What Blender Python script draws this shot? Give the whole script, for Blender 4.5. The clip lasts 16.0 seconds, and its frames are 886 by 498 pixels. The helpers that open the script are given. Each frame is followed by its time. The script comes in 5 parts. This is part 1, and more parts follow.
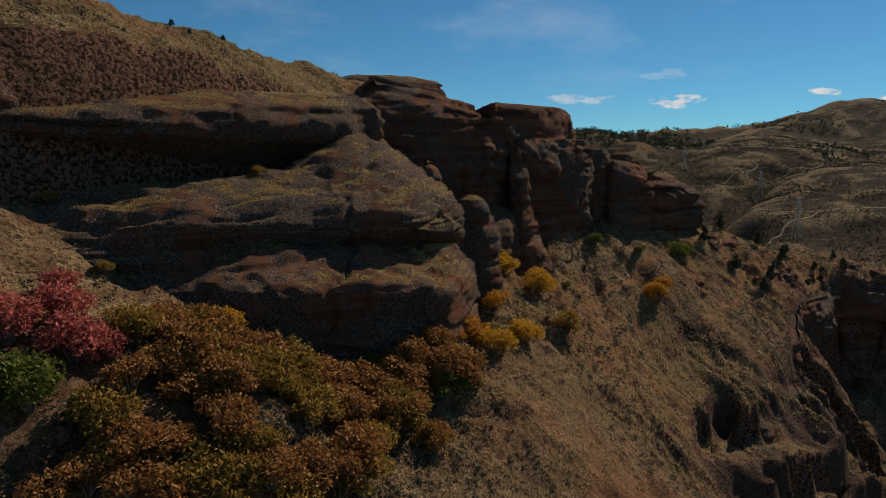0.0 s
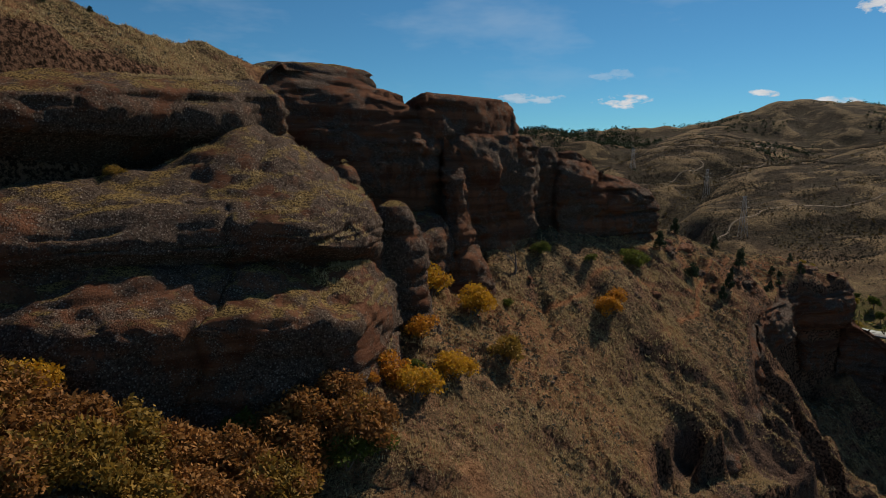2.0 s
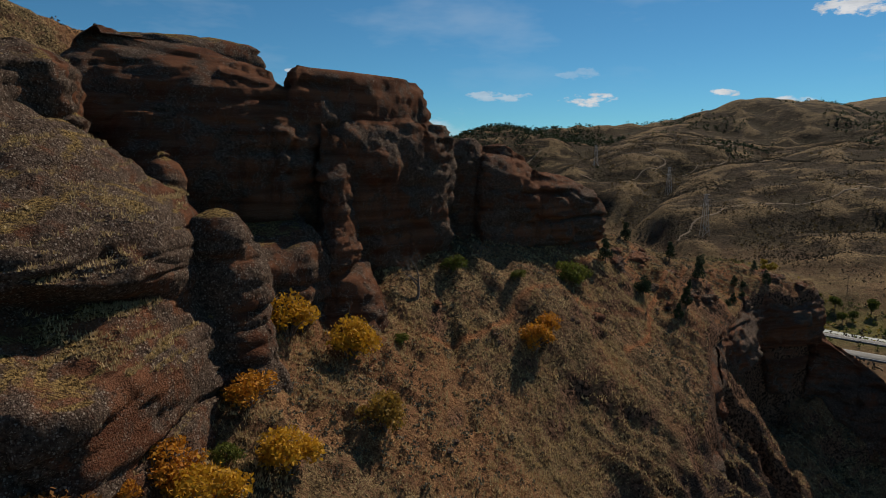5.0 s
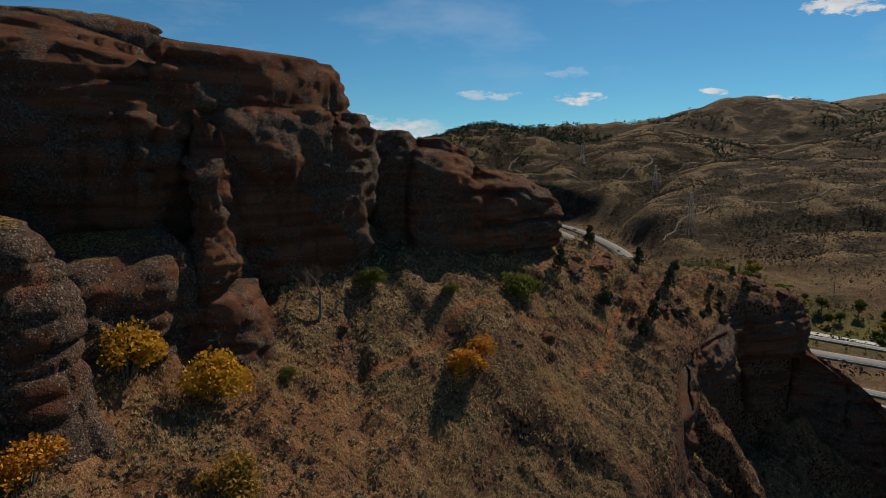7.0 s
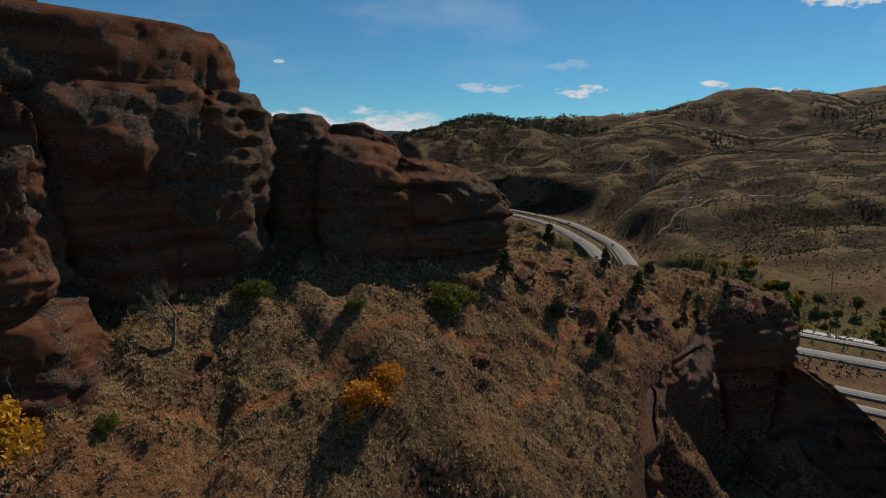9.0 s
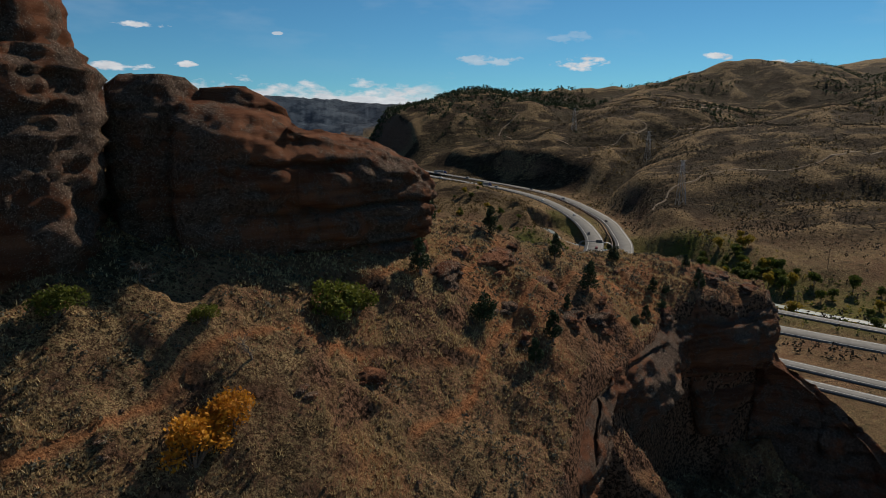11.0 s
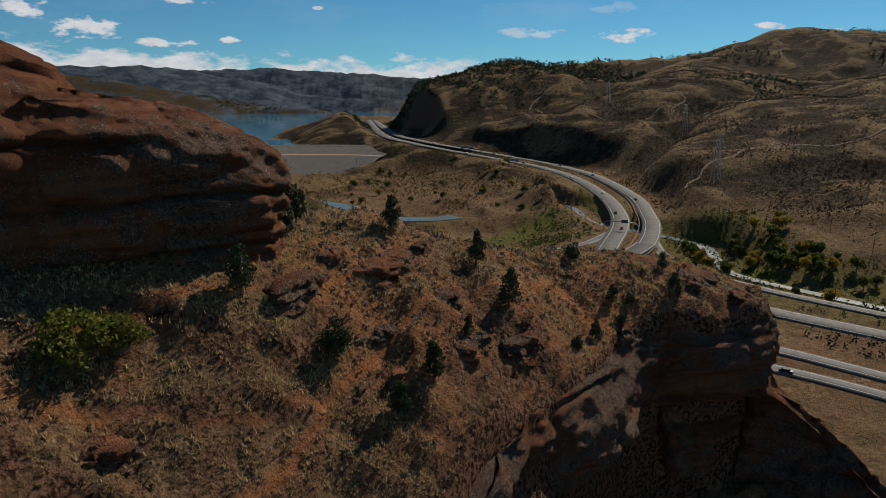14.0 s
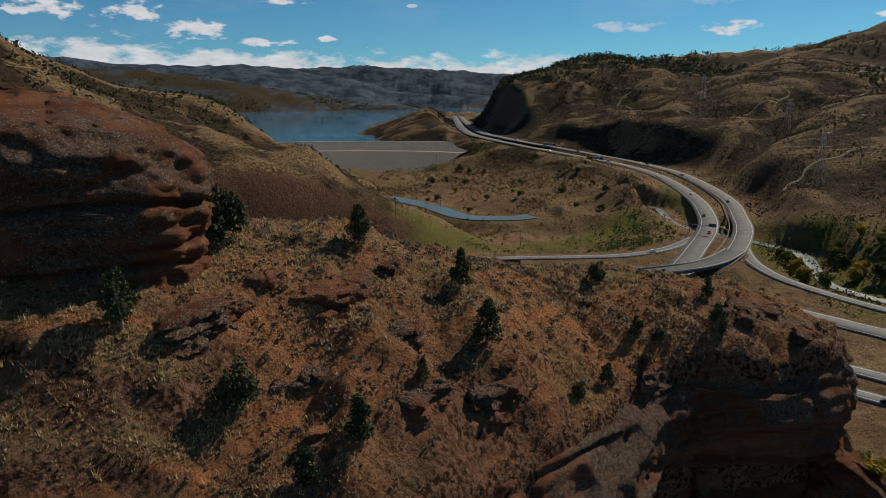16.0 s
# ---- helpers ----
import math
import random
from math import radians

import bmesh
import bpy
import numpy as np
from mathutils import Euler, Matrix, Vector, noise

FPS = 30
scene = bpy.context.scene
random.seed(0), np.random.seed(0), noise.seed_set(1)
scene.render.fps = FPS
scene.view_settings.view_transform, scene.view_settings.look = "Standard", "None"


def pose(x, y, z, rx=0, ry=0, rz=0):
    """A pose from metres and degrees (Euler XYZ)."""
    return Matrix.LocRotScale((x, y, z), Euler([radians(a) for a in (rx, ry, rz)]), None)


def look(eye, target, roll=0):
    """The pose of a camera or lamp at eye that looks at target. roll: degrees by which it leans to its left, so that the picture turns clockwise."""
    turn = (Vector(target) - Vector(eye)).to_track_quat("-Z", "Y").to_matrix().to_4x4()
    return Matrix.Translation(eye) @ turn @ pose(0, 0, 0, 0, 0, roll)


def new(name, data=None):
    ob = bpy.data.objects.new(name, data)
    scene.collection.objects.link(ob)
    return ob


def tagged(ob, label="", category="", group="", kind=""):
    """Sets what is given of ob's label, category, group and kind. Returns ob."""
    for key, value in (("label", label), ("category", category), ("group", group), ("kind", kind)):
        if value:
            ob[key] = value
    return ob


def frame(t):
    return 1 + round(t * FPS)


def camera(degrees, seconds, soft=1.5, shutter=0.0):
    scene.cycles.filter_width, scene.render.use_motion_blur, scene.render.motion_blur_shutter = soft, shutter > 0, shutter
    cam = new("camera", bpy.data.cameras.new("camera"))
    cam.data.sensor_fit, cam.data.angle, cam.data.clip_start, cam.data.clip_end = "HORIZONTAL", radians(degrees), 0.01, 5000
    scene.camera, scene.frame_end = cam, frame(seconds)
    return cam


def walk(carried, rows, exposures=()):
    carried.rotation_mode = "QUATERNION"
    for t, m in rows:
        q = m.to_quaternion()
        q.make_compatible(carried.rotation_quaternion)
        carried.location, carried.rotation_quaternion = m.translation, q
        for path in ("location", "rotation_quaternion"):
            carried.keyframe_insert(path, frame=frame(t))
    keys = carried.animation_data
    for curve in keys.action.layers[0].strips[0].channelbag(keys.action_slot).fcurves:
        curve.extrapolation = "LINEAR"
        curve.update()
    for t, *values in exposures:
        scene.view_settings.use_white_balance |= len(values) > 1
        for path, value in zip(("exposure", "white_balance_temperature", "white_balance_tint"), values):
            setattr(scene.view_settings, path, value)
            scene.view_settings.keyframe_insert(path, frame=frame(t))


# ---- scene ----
cam = camera(68.4, 16.0, soft=0.75)
METRES, EYE, TILT, LEAN, TURN = 125.0, 125.0, -7.4, 0.0, 0.0
ROWS = [
    (0.0, 0.0, 0.0, 0.0, 0.0, 0.0, -0.0),
    (0.5, 0.0059, 0.0285, 0.0042, -1.09, -0.03, 0.12),
    (1.0, 0.0137, 0.0579, 0.0084, -2.23, -0.06, 0.25),
    (1.5, 0.0229, 0.0858, 0.0121, -3.33, -0.1, 0.38),
    (2.0, 0.034, 0.1143, 0.0157, -4.06, -0.14, 0.48),
    (2.5, 0.0459, 0.1413, 0.0191, -4.58, -0.18, 0.52),
    (3.0, 0.0599, 0.1686, 0.0222, -5.12, -0.21, 0.59),
    (3.5, 0.0743, 0.1945, 0.0251, -5.65, -0.25, 0.64),
    (4.0, 0.0906, 0.2208, 0.0277, -6.1, -0.27, 0.72),
    (6.5, 0.182, 0.3415, 0.0405, -7.57, -0.52, 0.88),
    (7.0, 0.2023, 0.365, 0.0421, -7.67, -0.49, 0.94),
    (7.5, 0.2224, 0.3873, 0.0447, -7.66, -0.57, 0.91),
    (8.0, 0.2437, 0.4107, 0.0465, -7.66, -0.56, 0.93),
    (8.5, 0.2649, 0.4332, 0.0485, -7.68, -0.67, 0.94),
    (9.0, 0.2873, 0.4563, 0.0509, -7.68, -1.11, 0.93),
    (11.5, 0.404, 0.5687, 0.0616, -7.55, -3.8, 1.04),
    (12.0, 0.4287, 0.5912, 0.0633, -7.43, -4.15, 1.08),
    (12.5, 0.4524, 0.6127, 0.0651, -7.22, -4.49, 1.08),
    (13.0, 0.477, 0.6345, 0.0668, -6.83, -4.83, 1.09),
    (13.5, 0.5004, 0.6556, 0.0684, -5.98, -5.15, 1.03),
    (14.0, 0.524, 0.678, 0.0702, -4.19, -5.44, 0.85),
    (14.5, 0.5459, 0.6998, 0.0721, -2.07, -5.61, 0.62),
    (15.0, 0.5677, 0.723, 0.0742, 0.13, -5.67, 0.42),
    (15.5, 0.5881, 0.7457, 0.0762, 2.06, -5.66, 0.23),
    (16.0, 0.6085, 0.7697, 0.0783, 3.53, -5.68, 0.08),
]
walk(cam, [(t, pose(0, 0, EYE, TILT, LEAN, TURN) @ pose(METRES * x, METRES * y, METRES * z, 90 + pitch, roll, yaw)) for t, x, y, z, yaw, pitch, roll in ROWS])

# ---- world and sun ----
SUN_AZ, SUN_EL = 44.0, 39.0          # degrees right of +y, above the horizon
world = bpy.data.worlds.new("sky")
scene.world = world
world.use_nodes = True
wn = world.node_tree
sky = wn.nodes.new("ShaderNodeTexSky")
sky.sky_type, sky.sun_disc = "NISHITA", False
sky.sun_elevation, sky.sun_rotation = radians(SUN_EL), radians(SUN_AZ)
sky.altitude, sky.dust_density, sky.air_density, sky.ozone_density = 1800, 0.0, 1.0, 4.0
background = wn.nodes["Background"]
background.inputs["Strength"].default_value = 0.064


def sky_math(op, *values):
    n = wn.nodes.new("ShaderNodeMath")
    n.operation = op
    for i, v in enumerate(values):
        if isinstance(v, (int, float)):
            n.inputs[i].default_value = v
        else:
            wn.links.new(v, n.inputs[i])
    return n.outputs[0]


def sky_mix(kind, fac, a, b):
    n = wn.nodes.new("ShaderNodeMix")
    n.data_type, n.blend_type = "RGBA", kind
    for i, v in ((0, fac), (6, a), (7, b)):
        if isinstance(v, (int, float, tuple)):
            n.inputs[i].default_value = v
        else:
            wn.links.new(v, n.inputs[i])
    return n.outputs[2]


# fair-weather clouds: degrees right of +y, above the horizon, half width, half height, how solid
CLOUDS = [(19.4, 5.0, 2.6, 0.75, 1.0), (29.6, 5.3, 1.7, 0.4, 1.0), (11.6, 5.4, 3.4, 0.55, 0.5), (18.5, 7.2, 2.4, 0.6, 0.22), (38.5, 11.0, 3.8, 1.0, 1.0), (-27.5, 6.5, 2.7, 1.0, 1.0),
          (-23.1, 5.3, 3.0, 1.1, 1.0), (-33.5, 6.5, 3.6, 0.9, 1.0), (-18.0, 4.5, 2.8, 0.5, 1.0), (-13.1, 4.8, 1.6, 0.3, 1.0), (-6.0, 7.4, 0.5, 0.17, 0.7), (-16.3, 7.6, 2.3, 0.35, 1.0), (34.8, 4.4, 2.0, 0.6, 1.0)]
toward = wn.nodes.new("ShaderNodeTexCoord")
split = wn.nodes.new("ShaderNodeSeparateXYZ")
wn.links.new(toward.outputs["Generated"], split.inputs[0])
bearing = sky_math("MULTIPLY", sky_math("ARCTAN2", split.outputs[0], split.outputs[1]), 57.2958)
rise_deg = sky_math("MULTIPLY", sky_math("ARCSINE", split.outputs[2]), 57.2958)


def sky_noise(sx, sy, detail, seed):
    c = wn.nodes.new("ShaderNodeCombineXYZ")
    wn.links.new(sky_math("MULTIPLY", bearing, sx), c.inputs[0])
    wn.links.new(sky_math("MULTIPLY", rise_deg, sy), c.inputs[1])
    c.inputs[2].default_value = seed
    n = wn.nodes.new("ShaderNodeTexNoise")
    n.inputs["Scale"].default_value, n.inputs["Detail"].default_value, n.inputs["Roughness"].default_value = 1.0, detail, 0.6
    wn.links.new(c.outputs[0], n.inputs["Vector"])
    return n.outputs["Fac"]


puff = sky_noise(0.55, 1.3, 6, 1.0)
solid = 0.0
for ca, ce, cw, ch, weight in CLOUDS:
    dx = sky_math("DIVIDE", sky_math("SUBTRACT", bearing, ca), cw)
    dy = sky_math("DIVIDE", sky_math("SUBTRACT", rise_deg, ce), ch)
    flat = sky_math("MULTIPLY", sky_math("MINIMUM", dy, 0.0), 0.6)
    r2 = sky_math("ADD", sky_math("MULTIPLY", dx, dx), sky_math("ADD", sky_math("MULTIPLY", dy, dy), sky_math("MULTIPLY", flat, flat)))
    inside = sky_math("SUBTRACT", sky_math("ADD", 0.55, sky_math("MULTIPLY", sky_math("SUBTRACT", puff, 0.5), 4.0)), r2)
    solid = sky_math("MAXIMUM", solid, sky_math("MULTIPLY", sky_math("SMOOTH_MIN", sky_math("MAXIMUM", sky_math("MULTIPLY", inside, 2.2), 0.0), 1.0, 0.2), weight))
# a bank of cumulus low over the far mountains
bank = sky_noise(0.34, 0.85, 7, 4.0)
bank_top = sky_math("MULTIPLY", sky_math("SUBTRACT", 4.6, rise_deg), 0.15)
bank_top = sky_math("ADD", bank_top, sky_math("MULTIPLY", sky_math("MINIMUM", sky_math("MAXIMUM", sky_math("MULTIPLY", sky_math("SUBTRACT", -12.0, bearing), 0.1), 0.0), 1.0), 0.13))
west = sky_math("MINIMUM", sky_math("MAXIMUM", sky_math("MULTIPLY", sky_math("SUBTRACT", 9.0, bearing), 0.2), 0.0), 1.0)
low_bank = sky_math("MULTIPLY", sky_math("MULTIPLY", sky_math("SUBTRACT", sky_math("ADD", bank, bank_top), 0.66), 6.0), west)
solid = sky_math("MAXIMUM", solid, sky_math("MINIMUM", sky_math("MAXIMUM", low_bank, 0.0), 0.95))
veil = sky_math("MULTIPLY", sky_math("MAXIMUM", sky_math("SUBTRACT", sky_noise(0.05, 0.16, 5, 9.0), 0.5), 0.0), 1.1)
veil = sky_math("MULTIPLY", veil, sky_math("MINIMUM", sky_math("MAXIMUM", sky_math("MULTIPLY", sky_math("SUBTRACT", rise_deg, 4.0), 0.2), 0.0), 1.0))
shade = sky_noise(0.6, 1.9, 4, 12.0)
cloud_colour = sky_mix("MIX", shade, (6.0, 6.6, 7.6, 1), (14.0, 14.0, 14.0, 1))
blue = sky_mix("MULTIPLY", 1.0, sky.outputs[0], (0.53, 1.0, 1.1, 1))
whole = sky_mix("MIX", veil, blue, (9.0, 10.0, 11.0, 1))
whole = sky_mix("MIX", solid, whole, cloud_colour)
wn.links.new(whole, background.inputs["Color"])
sun_lamp = bpy.data.lights.new("sun", "SUN")
sun_lamp.energy, sun_lamp.angle, sun_lamp.color = 5.0, radians(0.5), (1.0, 0.88, 0.71)
sun = new("sun", sun_lamp)
az, el = radians(SUN_AZ), radians(SUN_EL)
SUN_DIR = Vector((math.sin(az) * math.cos(el), math.cos(az) * math.cos(el), math.sin(el)))
sun.matrix_world = look(Vector((0, 0, 400)), Vector((0, 0, 400)) - SUN_DIR)
scene.view_settings.exposure = -0.09

# ---- numeric noise ----


def hashed(i, j, k, seed):
    h = (i * 374761393 + j * 668265263 + k * 2147483647 + seed * 974634777) & 0xFFFFFFFF
    h = ((h ^ (h >> 13)) * 1274126177) & 0xFFFFFFFF
    h = ((h ^ (h >> 16)) * 2246822519) & 0xFFFFFFFF
    return ((h ^ (h >> 15)) & 0xFFFFFF) / float(0x7FFFFF) - 1.0


def vnoise(x, y, z, seed=0):
    """Smooth noise from -1 to 1 at unit scale."""
    x, y, z = np.broadcast_arrays(np.asarray(x, float), np.asarray(y, float), np.asarray(z, float))
    i, j, k = (np.floor(a).astype(np.int64) for a in (x, y, z))
    fx, fy, fz = x - i, y - j, z - k
    fx, fy, fz = (f * f * f * (f * (f * 6 - 15) + 10) for f in (fx, fy, fz))
    total = 0.0
    for a in (0, 1):
        for b in (0, 1):
            for c in (0, 1):
                w = (fx if a else 1 - fx) * (fy if b else 1 - fy) * (fz if c else 1 - fz)
                total = total + w * hashed(i + a, j + b, k + c, seed)
    return total


def fbm(x, y, z, octaves=4, seed=0, gain=0.5):
    total, amp, f = 0.0, 1.0, 1.0
    for o in range(octaves):
        total = total + amp * vnoise(x * f, y * f, z * f, seed + o * 17)
        amp, f = amp * gain, f * 2.03
    return total


def smooth(a, b, x):
    t = np.clip((x - a) / (b - a), 0, 1)
    return t * t * (3 - 2 * t)


# ---- the lie of the land ----
AX, AY = 0.62, 0.7846                 # the hillside's long direction
CROSS = np.array([-95, -80, -72.5, -68, -52, -42, -34, -26, -18, -8, 5, 22.0])
HILLSIDE = [
    (149, 137, 132, 122, 112, 101, 92, 85, 78, 70, 58, 43),
    (150, 141, 137, 122, 113, 106, 99, 91, 83, 73, 60, 45),
    (151, 141, 137, 118, 108, 103, 99, 93, 85, 74, 61, 45),
    (149, 139, 135, 117, 107, 104, 99.5, 93.5, 85, 74, 61, 45),
]
TOWER_FOOT = [
    (146, 136, 129, 117, 108, 102.5, 95.5, 87.5, 81, 73, 61, 44),
    (141, 133, 126, 118, 110, 101.5, 93.5, 88, 81, 72, 60, 44),
    (135, 132, 126, 119, 113, 107, 98.5, 92, 84, 73, 59, 42),
]
SPUR = [
    (121, 120, 119, 118, 114, 110, 102, 95, 84, 71, 57, 40),
    (107, 106, 107, 108, 111, 109, 104, 98, 87, 70, 54, 38),
    (97, 97, 98, 99, 104, 104, 102.5, 99, 93, 82, 60, 40),
    (91, 90, 91, 92, 97, 98, 100.5, 101, 99, 95, 70, 45),
    (78, 80, 80, 81, 85, 86, 88, 89, 87, 80, 62, 44),
    (66, 66, 66, 66, 66, 66, 66, 65, 62, 57, 48, 38),
]
TABLE = np.array(HILLSIDE + TOWER_FOOT + SPUR, float)


def cubic(p0, p1, p2, p3, t):
    return p1 + 0.5 * t * (p2 - p0 + t * (2 * p0 - 5 * p1 + 4 * p2 - p3 + t * (3 * (p1 - p2) + p3 - p0)))


def near_height(x, y):
    u, v = x * AX + y * AY, x * AY - y * AX
    a = np.clip(u / 20.0, 0, len(TABLE) - 1.001)
    b = np.clip(np.interp(v, CROSS, np.arange(len(CROSS))), 0, len(CROSS) - 1.001)
    i, j = a.astype(int), b.astype(int)
    fa, fb = a - i, b - j
    rows = []
    for di in (-1, 0, 1, 2):
        r = np.clip(i + di, 0, len(TABLE) - 1)
        c = [TABLE[r, np.clip(j + dj, 0, len(CROSS) - 1)] for dj in (-1, 0, 1, 2)]
        rows.append(cubic(*c, fb))
    return cubic(*rows, fa)


LAKE = 63.0
# crest lines of the hills round the valley: x, y, height, then the fall per metre
HILLS = [
    ([(-120, 2700, 76), (30, 1800, 84), (6, 1390, 100), (60, 1345, 132), (120, 1270, 156), (188, 1194, 160), (247, 1215, 184), (301, 1224, 190), (383, 1254, 184), (534, 1362, 200), (689, 1459, 217), (796, 1461, 240), (875, 1415, 266), (1004, 1388, 258), (1197, 1492, 260), (1543, 1790, 317), (2200, 1700, 330)], 0.36),
    ([(796, 1461, 234), (600, 1230, 182), (522, 1040, 162), (541, 939, 148), (548, 853, 131), (500, 770, 104)], 0.23),
    ([(522, 1040, 160), (446, 1128, 148), (340, 1120, 130), (300, 1050, 112)], 0.25),
    ([(1543, 1790, 310), (1000, 1000, 200), (690, 860, 148), (630, 794, 134), (586, 827, 122)], 0.22),
    ([(1900, 900, 260), (1000, 640, 165), (640, 720, 122), (540, 745, 106), (450, 745, 93), (370, 700, 78)], 0.21),
    ([(1900, 900, 260), (1100, 500, 140), (640, 340, 60)], 0.2),
    ([(-330, 150, 195), (-240, 430, 196), (-180, 479, 174), (-172, 517, 158), (-160, 546, 142), (-150, 580, 119), (-140, 616, 98), (-128, 644, 78), (-118, 661, 60)], 0.62),
    ([(-330, 150, 190), (-420, 500, 190), (-600, 900, 180), (-900, 1300, 150)], 0.42),
    ([(-2282, 3202, 300), (-1978, 3410, 290), (-1759, 3536, 282), (-1375, 3607, 244), (-969, 3644, 168), (-614, 3678, 100), (-300, 3500, 84)], 0.3),
    ([(-2215, 3793, 312), (-1906, 3911, 326), (-1677, 4021, 310), (-1426, 4124, 338), (-1225, 4193, 323), (-1052, 4192, 294), (-746, 4213, 242), (-485, 4206, 172), (-222, 4183, 142), (400, 3900, 150), (900, 2600, 200)], 0.4),
    ([(-2761, 3843, 375), (-2491, 4033, 393), (-2267, 4169, 356), (-1202, 4742, 336), (-746, 4844, 363), (-431, 4887, 327), (-94, 4911, 317), (171, 4893, 290), (700, 4800, 250)], 0.5),
]
GULLY = [(262, 668, 0), (301, 744, 0), (361, 828, 0), (423, 866, 0), (497, 880, 0), (571, 900, 0), (650, 960, 0)]
SIDE_GULLY = [(290, 480, 0), (347, 540, 0), (420, 575, 0), (520, 560, 0), (640, 560, 0)]
# carriageways, ramps and lanes: centre line and width
ROADS = {
    "freeway_left": ([(0, 1800, 76), (45, 1114, 74), (86, 939, 70), (167, 852, 59), (221, 803, 51.5), (247, 744, 45.5), (252, 655, 39), (240, 580, 36), (224, 530, 34.5), (199, 478, 32.5), (182, 440, 30), (194, 405, 29), (240, 352, 28), (320, 262, 28), (430, 150, 28)], 14.0),
    "freeway_right": ([(14, 1800, 76), (62, 1114, 75), (104, 946, 71), (186, 868, 60), (242, 818, 52), (272, 752, 46), (277, 649, 39), (260, 570, 36), (244, 521, 35), (219, 470, 34), (196, 440, 33)], 13.0),
    "slip_road": ([(238, 510, 34), (228, 472, 32), (226, 446, 31), (232, 421, 30), (252, 386, 29), (290, 334, 29), (350, 262, 28), (470, 150, 28)], 8.5),
    "ramp_left": ([(-60, 380, 40), (0, 423, 34), (39, 443, 33), (59, 453, 33), (91, 459, 33), (123, 462, 33), (156, 467, 33), (186, 485, 33), (213, 518, 33)], 8.0),
    "valley_road": ([(90, 440, 29), (140, 380, 28), (185, 335, 28), (212, 312, 28), (241, 277, 28), (330, 170, 28)], 9.5),
    "frontage_road": ([(70, 420, 29), (125, 360, 28), (170, 318, 28), (200, 296, 28), (231, 262, 28), (320, 150, 28)], 8.5),
}
OVERPASS = [(222, 474, 34.5), (200, 444, 35.5), (175, 424, 36.5), (144, 412, 37), (105, 408, 37), (70, 404, 36.5), (20, 392, 36), (-40, 360, 40)]
RAILWAY = [(-290, 1010, 58), (-213, 890, 52), (-134, 768, 45), (-83, 709, 42), (-44, 677, 40), (-9, 649, 38), (9, 610, 37), (8, 566, 36), (-8, 540, 36), (-60, 505, 37), (-130, 470, 40)]
POND = [(-50, 722, 33), (-4, 682, 33), (31, 641, 33), (61, 592, 33), (95, 585, 33), (114, 595, 33)]
RIVER = [(205, 672, 30.5), (222, 646, 30), (218, 589, 29.5), (232, 560, 29), (268, 500, 28), (262, 462, 27), (256, 430, 26.5), (275, 396, 26), (320, 340, 25.5), (450, 230, 25)]
# the broken edge above the lower cliffs
RIM = [(50, 98, 0), (57, 105, 0), (64, 114, 0), (69, 124, 0), (74, 133, 0), (81, 139.5, 0), (87, 146, 0), (92, 153, 0), (97, 155.8, 0), (105, 156.8, 0), (112, 159, 0), (116, 166, 0), (117, 182, 0), (112, 200, 0)]


def along(points, x, y, signed=False):
    """Distance to a polyline and its height at the nearest place; signed: also how far to its right."""
    best, high, right = np.full(np.shape(x), 1e9), np.zeros(np.shape(x)), np.zeros(np.shape(x))
    for (x0, y0, z0), (x1, y1, z1) in zip(points, points[1:]):
        dx, dy = x1 - x0, y1 - y0
        length = math.hypot(dx, dy)
        t = np.clip(((x - x0) * dx + (y - y0) * dy) / (length * length), 0, 1)
        d = np.hypot(x - x0 - t * dx, y - y0 - t * dy)
        high = np.where(d < best, z0 + t * (z1 - z0), high)
        if signed:
            right = np.where(d < best, ((x - x0) * dy - (y - y0) * dx) / length, right)
        best = np.minimum(best, d)
    return (best, high, right) if signed else (best, high)


def far_height(x, y):
    floor = 28 + 12 * smooth(560, 880, y) + 10 * smooth(320, 700, x)
    basin = smooth(930, 1010, y) * (1 - smooth(3150, 3600, y))
    floor = floor * (1 - basin) + 50 * basin
    z = floor + 0.8 * fbm(x / 30, y / 30, 0, 3, 5)
    gully = fbm(x / 130, y / 130, 3.3, 4, 11)
    ribs = 1 - 2 * np.abs(vnoise(x / 90, y / 90, 7, 71))
    knolls = 4.5 * (0.5 - np.abs(vnoise(x / 55, y / 55, 8, 72))) + 2.2 * vnoise(x / 24, y / 24, 9, 73)
    wx, wy = x + 40 * vnoise(x / 160, y / 160, 1, 3), y + 40 * vnoise(x / 160, y / 160, 1, 4)
    for crest, fall in HILLS:
        low_d = np.full(np.shape(x), 1e9)
        rise = np.full(np.shape(x), -1e9)
        for a, b in zip(crest, crest[1:]):
            d, h = along((a, b), wx, wy)
            rise = np.maximum(rise, h - fall * d)
            low_d = np.minimum(low_d, d)
        rise = rise + (3 + 0.013 * np.minimum(low_d, 420)) * (0.8 * gully + 0.8 * ribs) * smooth(0, 200, low_d + 30) + knolls
        k = 24.0
        w = np.clip(0.5 + 0.5 * (rise - z) / k, 0, 1)
        z = z * (1 - w) + rise * w + 0.5 * k * w * (1 - w)
    for line_, deep, wide in ((GULLY, 17.0, 30.0), (SIDE_GULLY, 9.0, 24.0)):
        d, _ = along(line_, wx, wy)
        z = z - deep * np.exp(-((d / wide) ** 2)) * smooth(45, 75, z)
    return z


